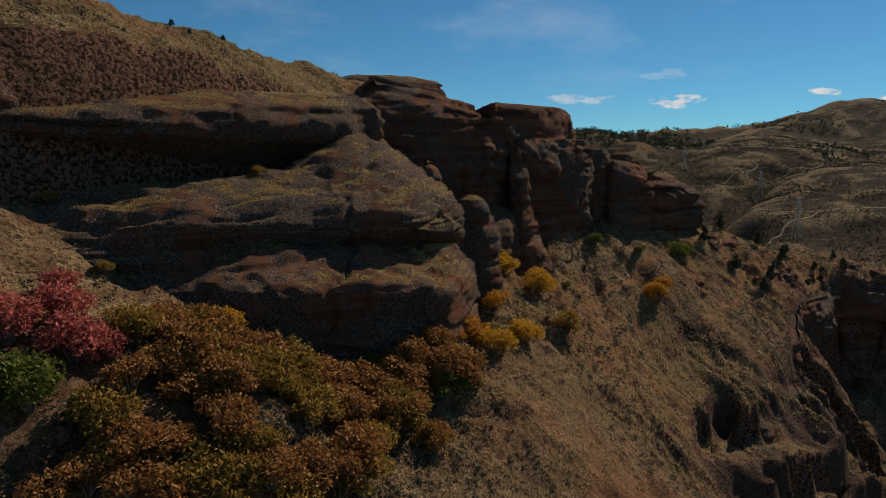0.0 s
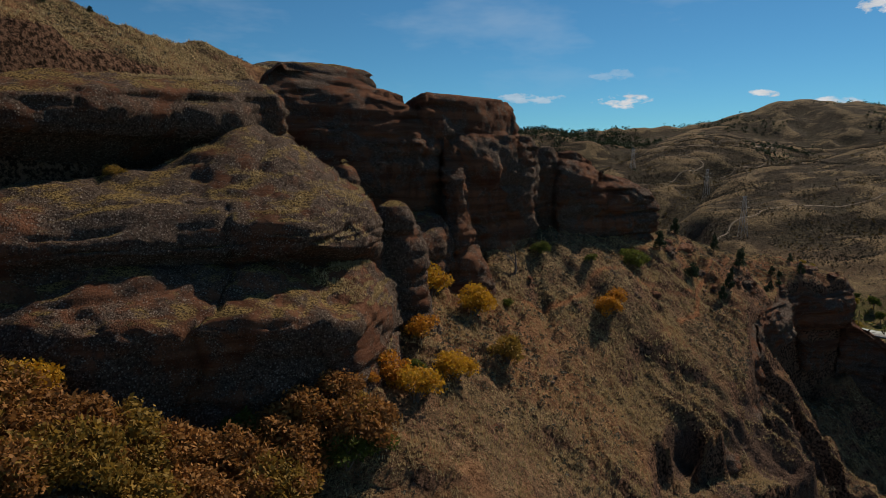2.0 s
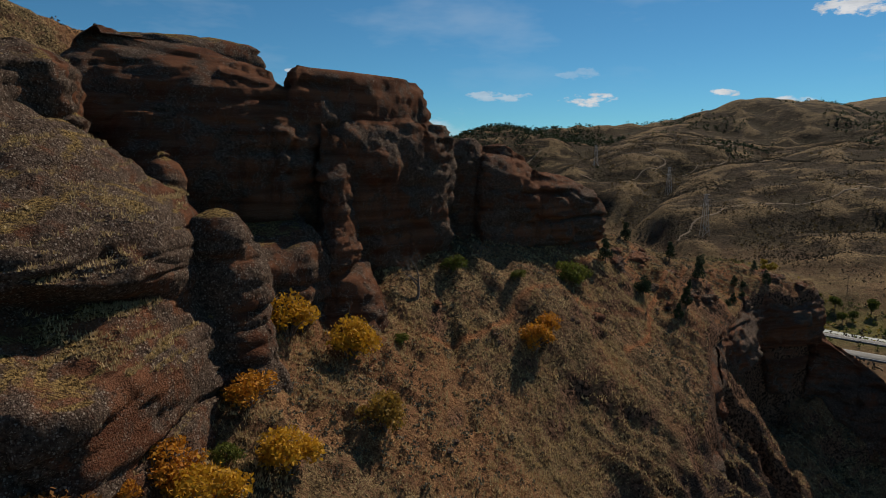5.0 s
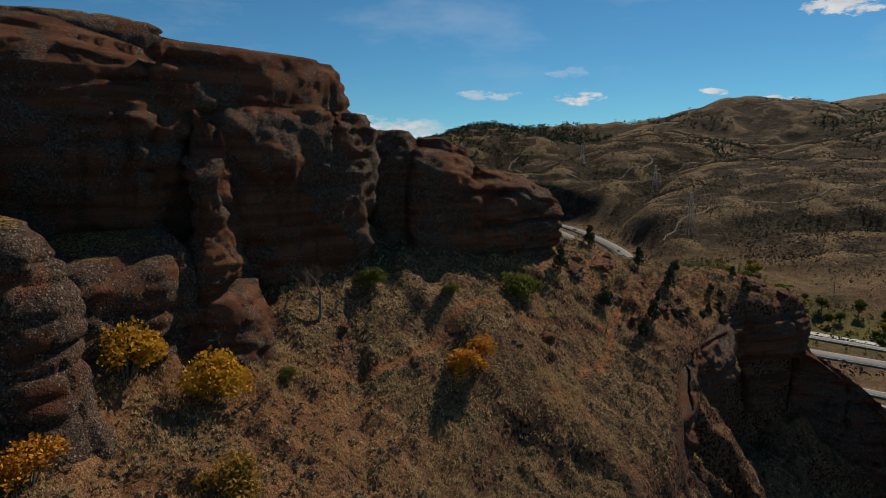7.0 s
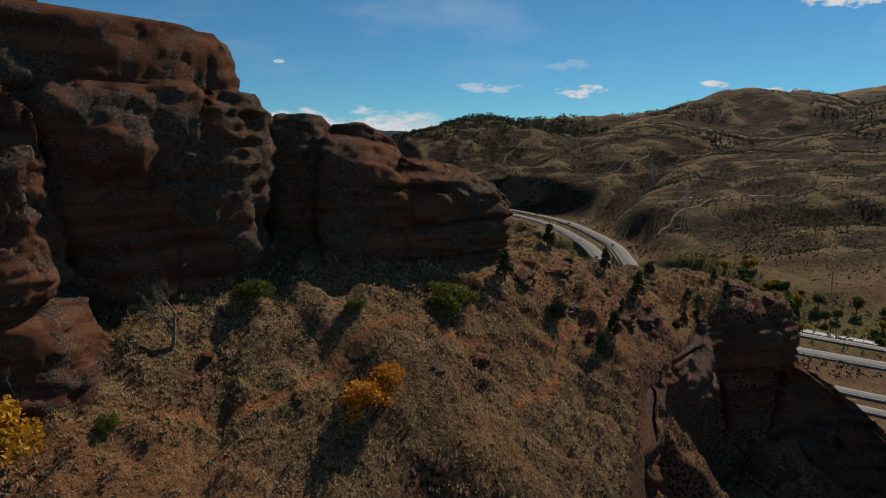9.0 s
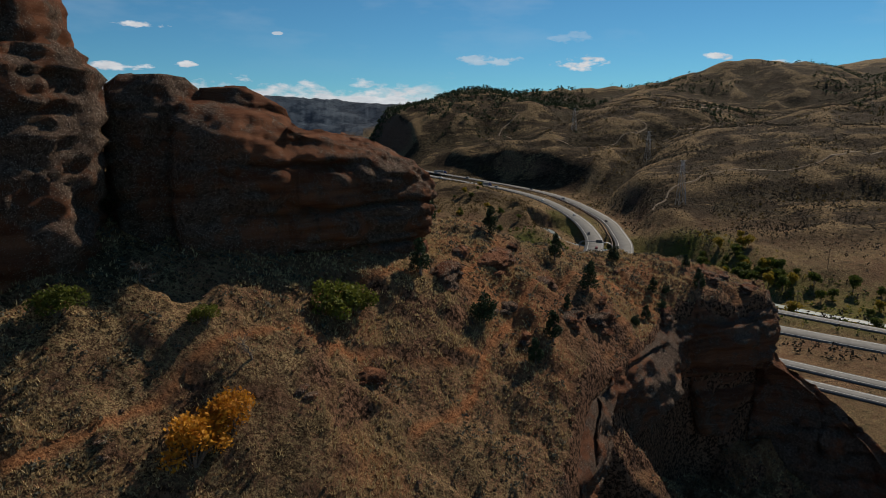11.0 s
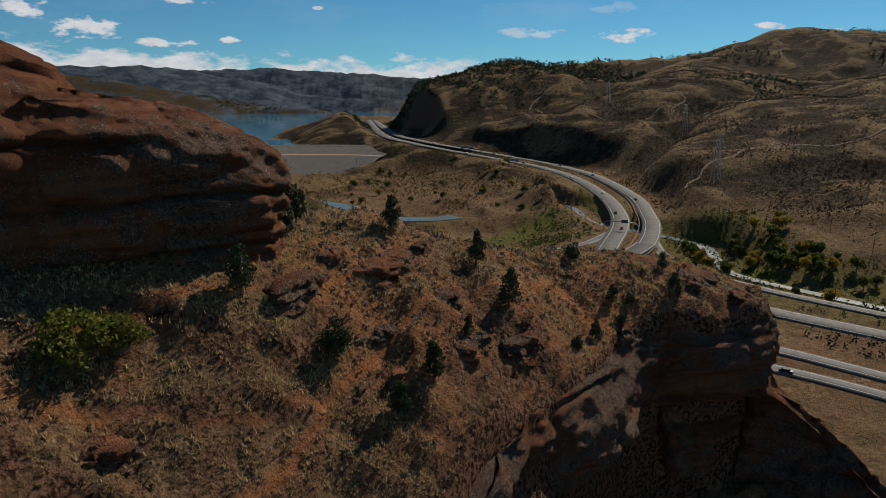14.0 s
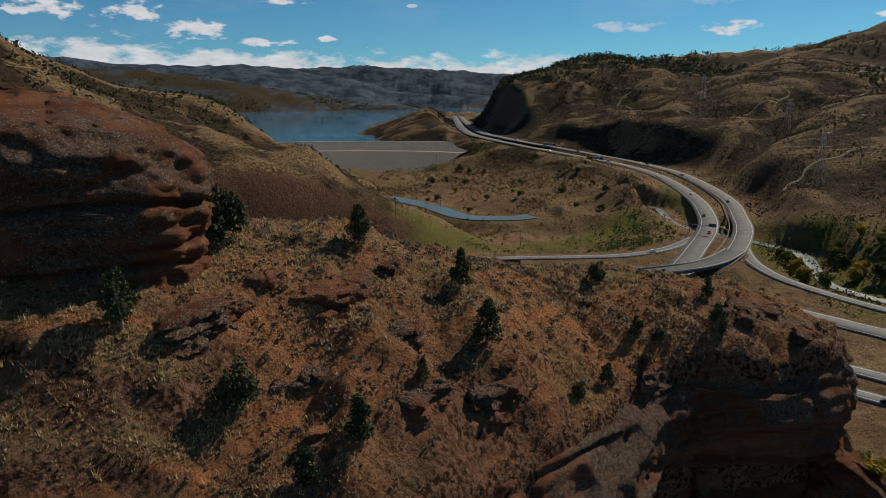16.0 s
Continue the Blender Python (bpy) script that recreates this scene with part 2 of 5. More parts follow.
def table_height(x, y):
    u, v = x * AX + y * AY, x * AY - y * AX
    w = smooth(-30, 10, u) * (1 - smooth(220, 245, u)) * smooth(-120, -85, v) * (1 - smooth(15, 60, v))
    return near_height(x, y) * w + far_height(x, y) * (1 - w)


def bare_height(x, y):
    z = table_height(x, y)
    d, _, right = along(RIM, x, y, True)
    side = np.where(right > 0, d, -d)
    out = smooth(-1.6, 0.4, side) * (1 - smooth(45, 75, side)) * smooth(95, 112, y + 0.3 * x - 25)
    drop = np.minimum(z, 65 + 0.3 * (z - 65) - 0.3 * side + 3.5 * vnoise(x / 9, y / 9, 0, 74))
    # uneven spurs run down between the recesses of the cliff
    run = x * 0.74 + y * 0.67
    spur = 0.5 + 0.5 * np.sin(run / 2.9 + 2.2 * vnoise(x / 13, y / 13, 4, 75)) + 0.35 * vnoise(x / 5, y / 5, 6, 76)
    keep = smooth(0.12, 0.7, spur) * (0.8 - 0.5 * smooth(150, 163, run) - 0.3 * smooth(163, 170, run))
    drop = drop + (np.minimum(z - 2.0 - 7 * smooth(150, 163, run), z) - drop) * np.clip(keep, 0, 1) * (1 - 0.5 * smooth(10, 34, side))
    return z * (1 - out) + drop * out


def crag_zone(x, y):
    """Where the steep flank breaks into crags."""
    u, v = x * AX + y * AY, x * AY - y * AX
    near = 1 - smooth(150, 320, np.hypot(x - 40, y - 110))
    return near * smooth(-33, -21, v + 6 * vnoise(x / 11, y / 11, 5, 101)) * (1 - smooth(30, 45, v)) * (1 - smooth(150, 172, u)) * smooth(60, 85, u)


def height(x, y):
    x, y = np.asarray(x, float), np.asarray(y, float)
    z = bare_height(x, y)
    near = 1 - smooth(150, 320, np.hypot(x - 40, y - 110))
    z = z + near * (0.55 * fbm(x / 7, y / 7, 0, 3, 21) + 0.34 * fbm(x / 1.5, y / 1.5, 0, 3, 31))
    # broken rock on the steep flank
    v = x * AY - y * AX
    flank = near * smooth(-26, -12, v + 4 * vnoise(x / 12, y / 12, 3, 92)) * (1 - smooth(25, 40, v))
    bx, by = x + 1.5 * vnoise(x / 3, y / 3, 1, 93), y + 1.5 * vnoise(x / 3, y / 3, 2, 94)
    z = z + flank * (1.1 * (0.5 - np.abs(vnoise(x / 4.2, y / 4.2, 0, 95))) + 0.9 * hashed(np.floor(bx / 2.6).astype(np.int64), np.floor(by / 2.6).astype(np.int64), 0, 96))
    # terraces of crag and spurs that run down between them
    u = x * AX + y * AY
    crags = crag_zone(x, y)
    run = u + 5 * vnoise(x / 9, y / 9, 2, 102)
    z = z + crags * (4.6 * (0.45 - np.abs(vnoise(run / 9.0, v / 34.0, 1, 103)) * 1.6) + 1.5 * (0.4 - np.abs(vnoise(run / 3.7, v / 12.0, 1, 106))))
    tread = (z + 4.5 * vnoise(x / 10, y / 10, 6, 104)) / 7.5
    rise = tread - np.floor(tread)
    z = z + crags * 7.5 * 0.95 * (smooth(0.5, 0.84, rise) - rise) * smooth(-0.5, 0.1, vnoise(x / 15, y / 15, 8, 105))
    # small rock steps that break the slope
    step = vnoise(x / 18, y / 18, 2.2, 91)
    z = z + near * 0.9 * smooth(0.12, 0.2, step) - near * 0.4
    lip = vnoise(x / 7, y / 7, 6.1, 107)
    z = z + near * 0.55 * (smooth(0.2, 0.27, lip) + smooth(-0.3, -0.23, lip)) - near * 0.5
    away, level = np.full(np.shape(x), 1e9), np.zeros(np.shape(x))
    for points, width in ROADS.values():
        d, h = along(points, x, y)
        level = np.where(d - width / 2 < away, h, level)
        away = np.minimum(away, d - width / 2)
    w = 1 - smooth(0, 1, (away - 5) / (27 + 40 * smooth(600, 760, y) * (1 - 0.45 * smooth(790, 850, y))))
    z = z * (1 - w) + (level - 0.4) * w
    for points, width, deep in ((RAILWAY, 8, 0.3), (POND, 24, 0.6), (RIVER, 22, 1.0)):
        d, h = along(points, x, y)
        w = 1 - smooth(width / 2 + 1, width / 2 + 14, d)
        z = z * (1 - w) + (h - deep) * w
    return z


# ---- materials ----


def material(name, rough=0.9):
    m = bpy.data.materials.new(name)
    m.use_nodes = True
    b = m.node_tree.nodes["Principled BSDF"]
    b.inputs["Roughness"].default_value = rough
    b.inputs["Specular IOR Level"].default_value = 0.2 if rough < 0.9 else 0.03
    return m, m.node_tree, b


def plain(name, colour, rough=0.9, metal=0.0):
    m, _, b = material(name, rough)
    b.inputs["Base Color"].default_value = (*colour, 1)
    b.inputs["Metallic"].default_value = metal
    return m


def node(tree, kind, **values):
    n = tree.nodes.new(kind)
    for key, value in values.items():
        n.inputs[key].default_value = value
    return n


def place(tree):
    return tree.nodes.new("ShaderNodeNewGeometry").outputs["Position"]


def noisy(tree, at, scale, detail=4.0, rough=0.55, stretch=None):
    if stretch:
        mp = tree.nodes.new("ShaderNodeMapping")
        mp.inputs["Scale"].default_value = stretch
        tree.links.new(at, mp.inputs["Vector"])
        at = mp.outputs["Vector"]
    n = node(tree, "ShaderNodeTexNoise", Scale=scale, Detail=detail, Roughness=rough)
    tree.links.new(at, n.inputs["Vector"])
    return n.outputs["Fac"]


def ramp(tree, value, low, high, a=0.0, b=1.0):
    n = node(tree, "ShaderNodeMapRange")
    n.interpolation_type = "SMOOTHSTEP"
    tree.links.new(value, n.inputs["Value"])
    for key, v in (("From Min", low), ("From Max", high), ("To Min", a), ("To Max", b)):
        n.inputs[key].default_value = v
    return n.outputs["Result"]


def times(tree, a, b, op="MULTIPLY"):
    n = tree.nodes.new("ShaderNodeMath")
    n.operation = op
    for i, v in enumerate((a, b)):
        if isinstance(v, (int, float)):
            n.inputs[i].default_value = v
        else:
            tree.links.new(v, n.inputs[i])
    return n.outputs[0]


def mixed(tree, fac, a, b):
    n = tree.nodes.new("ShaderNodeMix")
    n.data_type = "RGBA"
    if isinstance(fac, (int, float)):
        n.inputs[0].default_value = fac
    else:
        tree.links.new(fac, n.inputs[0])
    for i, v in ((6, a), (7, b)):
        if isinstance(v, tuple):
            n.inputs[i].default_value = (*v, 1)
        else:
            tree.links.new(v, n.inputs[i])
    return n.outputs[2]


def bumped(tree, b, heights):
    """Chain of bumps: (value, strength, metres)."""
    last = None
    for value, strength, distance in heights:
        n = node(tree, "ShaderNodeBump", Strength=strength, Distance=distance)
        tree.links.new(value, n.inputs["Height"])
        if last:
            tree.links.new(last, n.inputs["Normal"])
        last = n.outputs["Normal"]
    tree.links.new(last, b.inputs["Normal"])


def upward(tree):
    g = tree.nodes.new("ShaderNodeNewGeometry")
    s = tree.nodes.new("ShaderNodeSeparateXYZ")
    tree.links.new(g.outputs["Normal"], s.inputs[0])
    return s.outputs["Z"]


def pebbles(tree, at, scale):
    n = node(tree, "ShaderNodeTexVoronoi", Scale=scale)
    tree.links.new(at, n.inputs["Vector"])
    return n


def ground_material():
    m, t, b = material("dry_hillside", 0.95)
    at = place(t)
    cover = t.nodes.new("ShaderNodeAttribute")
    cover.attribute_name = "cover"
    parts = t.nodes.new("ShaderNodeSeparateColor")
    t.links.new(cover.outputs["Color"], parts.inputs[0])
    grass, green, soil = parts.outputs[0], parts.outputs[1], parts.outputs[2]
    fine, mid, speck = noisy(t, at, 2.2, 7, 0.72), noisy(t, at, 0.4, 6, 0.65), noisy(t, at, 6.5, 5, 0.7)
    clump = pebbles(t, at, 0.95)
    earth = mixed(t, ramp(t, mid, 0.3, 0.7), (0.17, 0.088, 0.05), (0.38, 0.215, 0.125))
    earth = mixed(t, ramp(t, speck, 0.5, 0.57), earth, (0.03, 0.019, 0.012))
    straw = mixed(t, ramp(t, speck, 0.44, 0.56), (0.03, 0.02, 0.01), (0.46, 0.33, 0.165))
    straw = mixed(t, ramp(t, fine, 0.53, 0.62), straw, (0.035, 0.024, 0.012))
    amount = times(t, grass, ramp(t, times(t, mid, fine, "ADD"), 0.88, 1.04, 0.15, 1.0))
    colour = mixed(t, amount, earth, straw)
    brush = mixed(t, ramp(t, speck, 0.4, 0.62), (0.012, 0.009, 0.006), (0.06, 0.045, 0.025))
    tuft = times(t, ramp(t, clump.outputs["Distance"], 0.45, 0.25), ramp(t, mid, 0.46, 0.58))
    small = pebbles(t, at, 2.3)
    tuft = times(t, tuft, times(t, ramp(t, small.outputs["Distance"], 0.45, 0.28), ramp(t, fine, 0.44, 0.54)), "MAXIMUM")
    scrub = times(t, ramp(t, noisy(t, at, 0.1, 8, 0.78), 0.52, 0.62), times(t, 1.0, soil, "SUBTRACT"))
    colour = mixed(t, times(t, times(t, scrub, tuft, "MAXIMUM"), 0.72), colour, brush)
    far = t.nodes.new("ShaderNodeAttribute")
    far.attribute_name = "open_range"
    range_grass = mixed(t, ramp(t, noisy(t, at, 0.06, 8, 0.75, (1, 2.2, 1)), 0.4, 0.62), (0.024, 0.018, 0.012), (0.085, 0.06, 0.037))
    range_grass = mixed(t, ramp(t, noisy(t, at, 0.55, 6, 0.75), 0.45, 0.55), (0.006, 0.005, 0.004), range_grass)
    range_grass = mixed(t, ramp(t, noisy(t, at, 0.018, 5, 0.65, (0.6, 2.5, 3.0)), 0.52, 0.62), range_grass, mixed(t, ramp(t, noisy(t, at, 0.4, 6, 0.75), 0.46, 0.56), range_grass, (0.25, 0.175, 0.085)))
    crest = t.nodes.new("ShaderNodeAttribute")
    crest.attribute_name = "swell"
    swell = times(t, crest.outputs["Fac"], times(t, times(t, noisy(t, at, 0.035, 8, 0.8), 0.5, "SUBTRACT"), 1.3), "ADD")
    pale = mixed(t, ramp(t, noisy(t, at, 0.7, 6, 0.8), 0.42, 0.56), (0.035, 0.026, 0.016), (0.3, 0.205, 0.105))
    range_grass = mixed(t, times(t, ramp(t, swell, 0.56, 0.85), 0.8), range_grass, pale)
    hollow_colour = mixed(t, ramp(t, noisy(t, at, 0.25, 6, 0.75), 0.42, 0.6), (0.012, 0.01, 0.007), (0.06, 0.047, 0.026))
    range_grass = mixed(t, ramp(t, swell, 0.38, 0.24), range_grass, hollow_colour)
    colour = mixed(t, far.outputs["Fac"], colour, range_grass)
    meadow = mixed(t, ramp(t, fine, 0.3, 0.7), (0.045, 0.058, 0.01), (0.14, 0.15, 0.03))
    colour = mixed(t, times(t, green, ramp(t, mid, 0.2, 0.6, 0.4, 1.0)), colour, meadow)
    colour = mixed(t, times(t, soil, ramp(t, mid, 0.25, 0.6, 0.5, 1.0)), colour, mixed(t, ramp(t, speck, 0.4, 0.6), (0.2, 0.078, 0.033), (0.38, 0.165, 0.075)))
    crag = mixed(t, ramp(t, fine, 0.42, 0.58), (0.03, 0.017, 0.011), (0.22, 0.12, 0.075))
    colour = mixed(t, ramp(t, times(t, upward(t), times(t, mid, 0.3), "ADD"), 0.86, 0.7), colour, crag)
    rocky = t.nodes.new("ShaderNodeAttribute")
    rocky.attribute_name = "bare_rock"
    colour = mixed(t, ramp(t, times(t, rocky.outputs["Fac"], times(t, times(t, fine, 0.5, "SUBTRACT"), 0.8), "ADD"), 0.25, 0.5), colour, mixed(t, ramp(t, speck, 0.42, 0.58), (0.035, 0.022, 0.016), (0.16, 0.098, 0.07)))
    # far conifer forest, with the blue of distance haze put into its colour
    hazy_forest = mixed(t, ramp(t, noisy(t, at, 0.01, 6, 0.7), 0.38, 0.62), (0.024, 0.037, 0.056), (0.075, 0.095, 0.12))
    colour = mixed(t, cover.outputs["Alpha"], colour, hazy_forest)
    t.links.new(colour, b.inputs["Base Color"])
    bumped(t, b, [(noisy(t, at, 0.05, 7, 0.75), 0.7, 6.0), (noisy(t, at, 0.9, 6, 0.7), 1.0, 0.7), (clump.outputs["Distance"], 0.7, -0.35), (small.outputs["Distance"], 0.8, -0.16), (fine, 1.0, 0.3)])
    return m


def rock_material(name="red_conglomerate", grassy=1.0):
    m, t, b = material(name, 0.92)
    at = place(t)
    fine, mid, wide = noisy(t, at, 3.0, 6, 0.7), noisy(t, at, 0.45, 5, 0.6), noisy(t, at, 0.085, 4)
    layer = noisy(t, at, 1.0, 5, 0.6, (0.05, 0.05, 1.0))
    red = mixed(t, ramp(t, layer, 0.35, 0.68), (0.12, 0.048, 0.027), (0.25, 0.11, 0.06))
    red = mixed(t, ramp(t, noisy(t, at, 1.0, 4, 0.6, (0.6, 0.6, 0.07)), 0.52, 0.7, 0.0, 0.6), red, (0.07, 0.036, 0.024))
    crust = mixed(t, ramp(t, fine, 0.35, 0.65), (0.062, 0.041, 0.031), (0.175, 0.122, 0.092))
    crust_from = 0.8 if grassy else 0.92
    weathered = ramp(t, times(t, wide, mid, "ADD"), crust_from, crust_from + 0.2)
    colour = mixed(t, weathered, red, crust)
    warp = node(t, "ShaderNodeMix")
    warp.data_type = "VECTOR"
    warp.inputs[0].default_value = 0.12
    shake = node(t, "ShaderNodeTexNoise", Scale=3.0, Detail=3.0)
    t.links.new(at, shake.inputs["Vector"])
    t.links.new(at, warp.inputs[4])
    t.links.new(shake.outputs["Color"], warp.inputs[5])
    bent = warp.outputs[1]
    stones, grit, cobbles = pebbles(t, bent, 6.5 if grassy else 9.0), pebbles(t, bent, 15.0), pebbles(t, bent, 1.9)
    pick, pick_grit = t.nodes.new("ShaderNodeSeparateColor"), t.nodes.new("ShaderNodeSeparateColor")
    t.links.new(stones.outputs["Color"], pick.inputs[0])
    t.links.new(grit.outputs["Color"], pick_grit.inputs[0])
    pebbly = ramp(t, times(t, weathered, noisy(t, at, 0.8, 4, 0.6), "ADD"), 0.45, 0.85, 0.25, 1.0)
    gaps = times(t, ramp(t, stones.outputs["Distance"], 0.4, 0.62), ramp(t, pick.outputs[1], 0.2, 0.7))
    colour = mixed(t, times(t, times(t, gaps, pebbly), 0.65 if grassy else 0.35), colour, (0.035, 0.024, 0.018))
    pale = times(t, ramp(t, pick.outputs[0], 0.7, 0.9), ramp(t, stones.outputs["Distance"], 0.5, 0.3))
    pale = times(t, pale, times(t, ramp(t, pick_grit.outputs[0], 0.78, 0.92), ramp(t, grit.outputs["Distance"], 0.5, 0.3)), "MAXIMUM")
    colour = mixed(t, times(t, times(t, pale, pebbly), 0.75), colour, (0.4, 0.33, 0.27))
    lit_top = times(t, upward(t), times(t, times(t, mid, 0.5, "SUBTRACT"), 0.5), "ADD")
    top = times(t, ramp(t, lit_top, 0.78, 0.9), ramp(t, noisy(t, at, 0.25, 6, 0.7), 0.44, 0.54))
    straw = mixed(t, ramp(t, noisy(t, at, 5.0, 5, 0.75), 0.42, 0.58), (0.05, 0.03, 0.013), (0.38, 0.255, 0.1))
    colour = mixed(t, times(t, top, grassy), colour, straw)
    t.links.new(colour, b.inputs["Base Color"])
    bumped(t, b, [(layer, 0.35, 0.4), (cobbles.outputs["Distance"], 0.4, -0.25), (noisy(t, at, 1.1, 6, 0.7), 0.8, 0.4), (fine, 1.0, 0.32), (stones.outputs["Distance"], 1.0 if grassy else 0.8, -0.17), (grit.outputs["Distance"], 1.0, -0.09)])
    return m


def leaf_material(name, a, b_, through_=0.35):
    m, t, b = material(name, 0.75)
    g = t.nodes.new("ShaderNodeNewGeometry")
    o = t.nodes.new("ShaderNodeObjectInfo")
    f = times(t, times(t, g.outputs["Random Per Island"], 0.75), times(t, o.outputs["Random"], 0.25), "ADD")
    colour = mixed(t, f, a, b_)
    t.links.new(colour, b.inputs["Base Color"])
    glow = t.nodes.new("ShaderNodeBsdfTranslucent")
    t.links.new(colour, glow.inputs["Color"])
    both = t.nodes.new("ShaderNodeMixShader")
    both.inputs[0].default_value = through_
    t.links.new(b.outputs[0], both.inputs[1])
    t.links.new(glow.outputs[0], both.inputs[2])
    t.links.new(both.outputs[0], t.nodes["Material Output"].inputs["Surface"])
    return m


def worn(name, a, b_, scale, rough=0.85, bump=0.02):
    m, t, b = material(name, rough)
    at = place(t)
    n = noisy(t, at, scale, 6, 0.65)
    t.links.new(mixed(t, ramp(t, n, 0.3, 0.7), a, b_), b.inputs["Base Color"])
    bumped(t, b, [(n, 0.5, bump)])
    return m


def water_material(name, colour, ripple, scale, rough=0.04):
    m, t, b = material(name, rough)
    b.inputs["Base Color"].default_value = (*colour, 1)
    b.inputs["Specular IOR Level"].default_value = 0.5
    n = noisy(t, place(t), scale, 3, 0.5, (1, 0.35, 1))
    calm = noisy(t, place(t), 0.004, 2, 0.5, (0.5, 2.0, 1))
    bumped(t, b, [(times(t, n, ramp(t, calm, 0.4, 0.6, 0.1, 1.0)), ripple, 0.3)])
    return m


GROUND, ROCK, STONE = ground_material(), rock_material(), rock_material("red_sandstone", 0.0)
WATER = water_material("lake_water", (0.05, 0.25, 0.42), 0.6, 0.25)
STREAM = water_material("stream_water", (0.09, 0.125, 0.12), 0.4, 0.5, 0.3)
RAPIDS = worn("white_water", (0.04, 0.055, 0.06), (0.24, 0.26, 0.27), 0.3, 0.5, 0.2)
ROAD = worn("worn_asphalt", (0.088, 0.086, 0.083), (0.14, 0.136, 0.132), 0.3)
DARK_ROAD = worn("dark_asphalt", (0.06, 0.06, 0.06), (0.09, 0.09, 0.088), 0.3)
CONCRETE = worn("concrete", (0.22, 0.21, 0.19), (0.34, 0.32, 0.3), 0.4)
RIPRAP = worn("grey_riprap", (0.06, 0.057, 0.053), (0.2, 0.19, 0.175), 0.6, 0.95, 0.4)
BALLAST = worn("ballast", (0.16, 0.14, 0.12), (0.28, 0.26, 0.24), 1.5)
DIRT = worn("dirt_track", (0.25, 0.16, 0.1), (0.36, 0.25, 0.16), 0.8)
TRACK = worn("dusty_track", (0.12, 0.085, 0.055), (0.22, 0.155, 0.1), 0.8)
PAINT = worn("road_paint", (0.42, 0.42, 0.4), (0.6, 0.6, 0.57), 0.8)
STEEL = plain("steel", (0.35, 0.35, 0.36), 0.5, 0.8)
RUST = worn("rusted_rail", (0.12, 0.07, 0.05), (0.2, 0.12, 0.08), 0.8)
WOOD = worn("grey_timber", (0.1, 0.075, 0.055), (0.18, 0.14, 0.11), 3.0)
BARK = worn("bark", (0.09, 0.065, 0.05), (0.19, 0.15, 0.12), 6.0)
DEAD = worn("bleached_wood", (0.06, 0.048, 0.04), (0.17, 0.145, 0.125), 5.0)
GLASS = plain("dark_glass", (0.02, 0.025, 0.03), 0.1)
RUBBER = plain("tyre_rubber", (0.02, 0.02, 0.02), 0.8)
LEAVES = {
    "orange": leaf_material("orange_leaves", (0.3, 0.105, 0.012), (0.56, 0.27, 0.025)),
    "yellow": leaf_material("yellow_leaves", (0.34, 0.17, 0.012), (0.58, 0.33, 0.028)),
    "brown": leaf_material("rusty_leaves", (0.13, 0.06, 0.022), (0.37, 0.17, 0.045)),
    "olive": leaf_material("olive_leaves", (0.12, 0.08, 0.018), (0.34, 0.2, 0.035)),
    "green": leaf_material("green_leaves", (0.05, 0.065, 0.012), (0.14, 0.15, 0.022)),
    "red": leaf_material("crimson_leaves", (0.24, 0.05, 0.04), (0.5, 0.15, 0.115)),
}
JUNIPER = leaf_material("juniper_leaves", (0.018, 0.028, 0.012), (0.05, 0.07, 0.028), 0.12)
SAGE = leaf_material("sage_leaves", (0.022, 0.02, 0.013), (0.17, 0.155, 0.11), 0.15)
STRAW = leaf_material("dry_grass", (0.2, 0.14, 0.07), (0.68, 0.51, 0.27), 0.3)
RANGE_BRUSH = leaf_material("range_brush_leaves", (0.01, 0.009, 0.006), (0.06, 0.05, 0.032), 0.1)
MARSH = leaf_material("marsh_brush_leaves", (0.035, 0.026, 0.01), (0.15, 0.1, 0.03), 0.2)
POPLAR = leaf_material("cottonwood_leaves", (0.04, 0.06, 0.012), (0.13, 0.15, 0.025), 0.3)
GOLD = leaf_material("gold_cottonwood_leaves", (0.2, 0.14, 0.015), (0.36, 0.26, 0.03), 0.3)

# ---- mesh helpers ----


def quads_mesh(name, verts, q, mat, smooth_faces=True):
    verts, q = np.asarray(verts, np.float32).reshape(-1, 3), np.asarray(q, np.int32)
    k = q.shape[1]
    me = bpy.data.meshes.new(name)
    me.vertices.add(len(verts))
    me.vertices.foreach_set("co", verts.reshape(-1))
    me.loops.add(len(q) * k)
    me.loops.foreach_set("vertex_index", q.reshape(-1))
    me.polygons.add(len(q))
    me.polygons.foreach_set("loop_start", np.arange(0, len(q) * k, k, dtype=np.int32))
    me.polygons.foreach_set("use_smooth", np.full(len(q), smooth_faces, dtype=bool))
    me.materials.append(mat)
    me.update(calc_edges=True)
    return me


def grid_mesh(name, V, mat, wrap=False):
    """A mesh from an array of rows and columns of points."""
    n, m, _ = V.shape
    idx = np.arange(n * m).reshape(n, m)
    if wrap:
        idx = np.concatenate([idx, idx[:, :1]], 1)
    q = np.stack([idx[:-1, :-1], idx[:-1, 1:], idx[1:, 1:], idx[1:, :-1]], -1).reshape(-1, 4)
    return quads_mesh(name, V, q, mat)


def part(name, me, parent, label="", at=None):
    ob = new(name, me)
    ob.parent = parent
    if at is not None:
        ob.matrix_basis = at
    return tagged(ob, label)


def thing(name, label, category, at=None, group=""):
    ob = tagged(new(name), label, category, group)
    if at is not None:
        ob.matrix_basis = at
    return ob


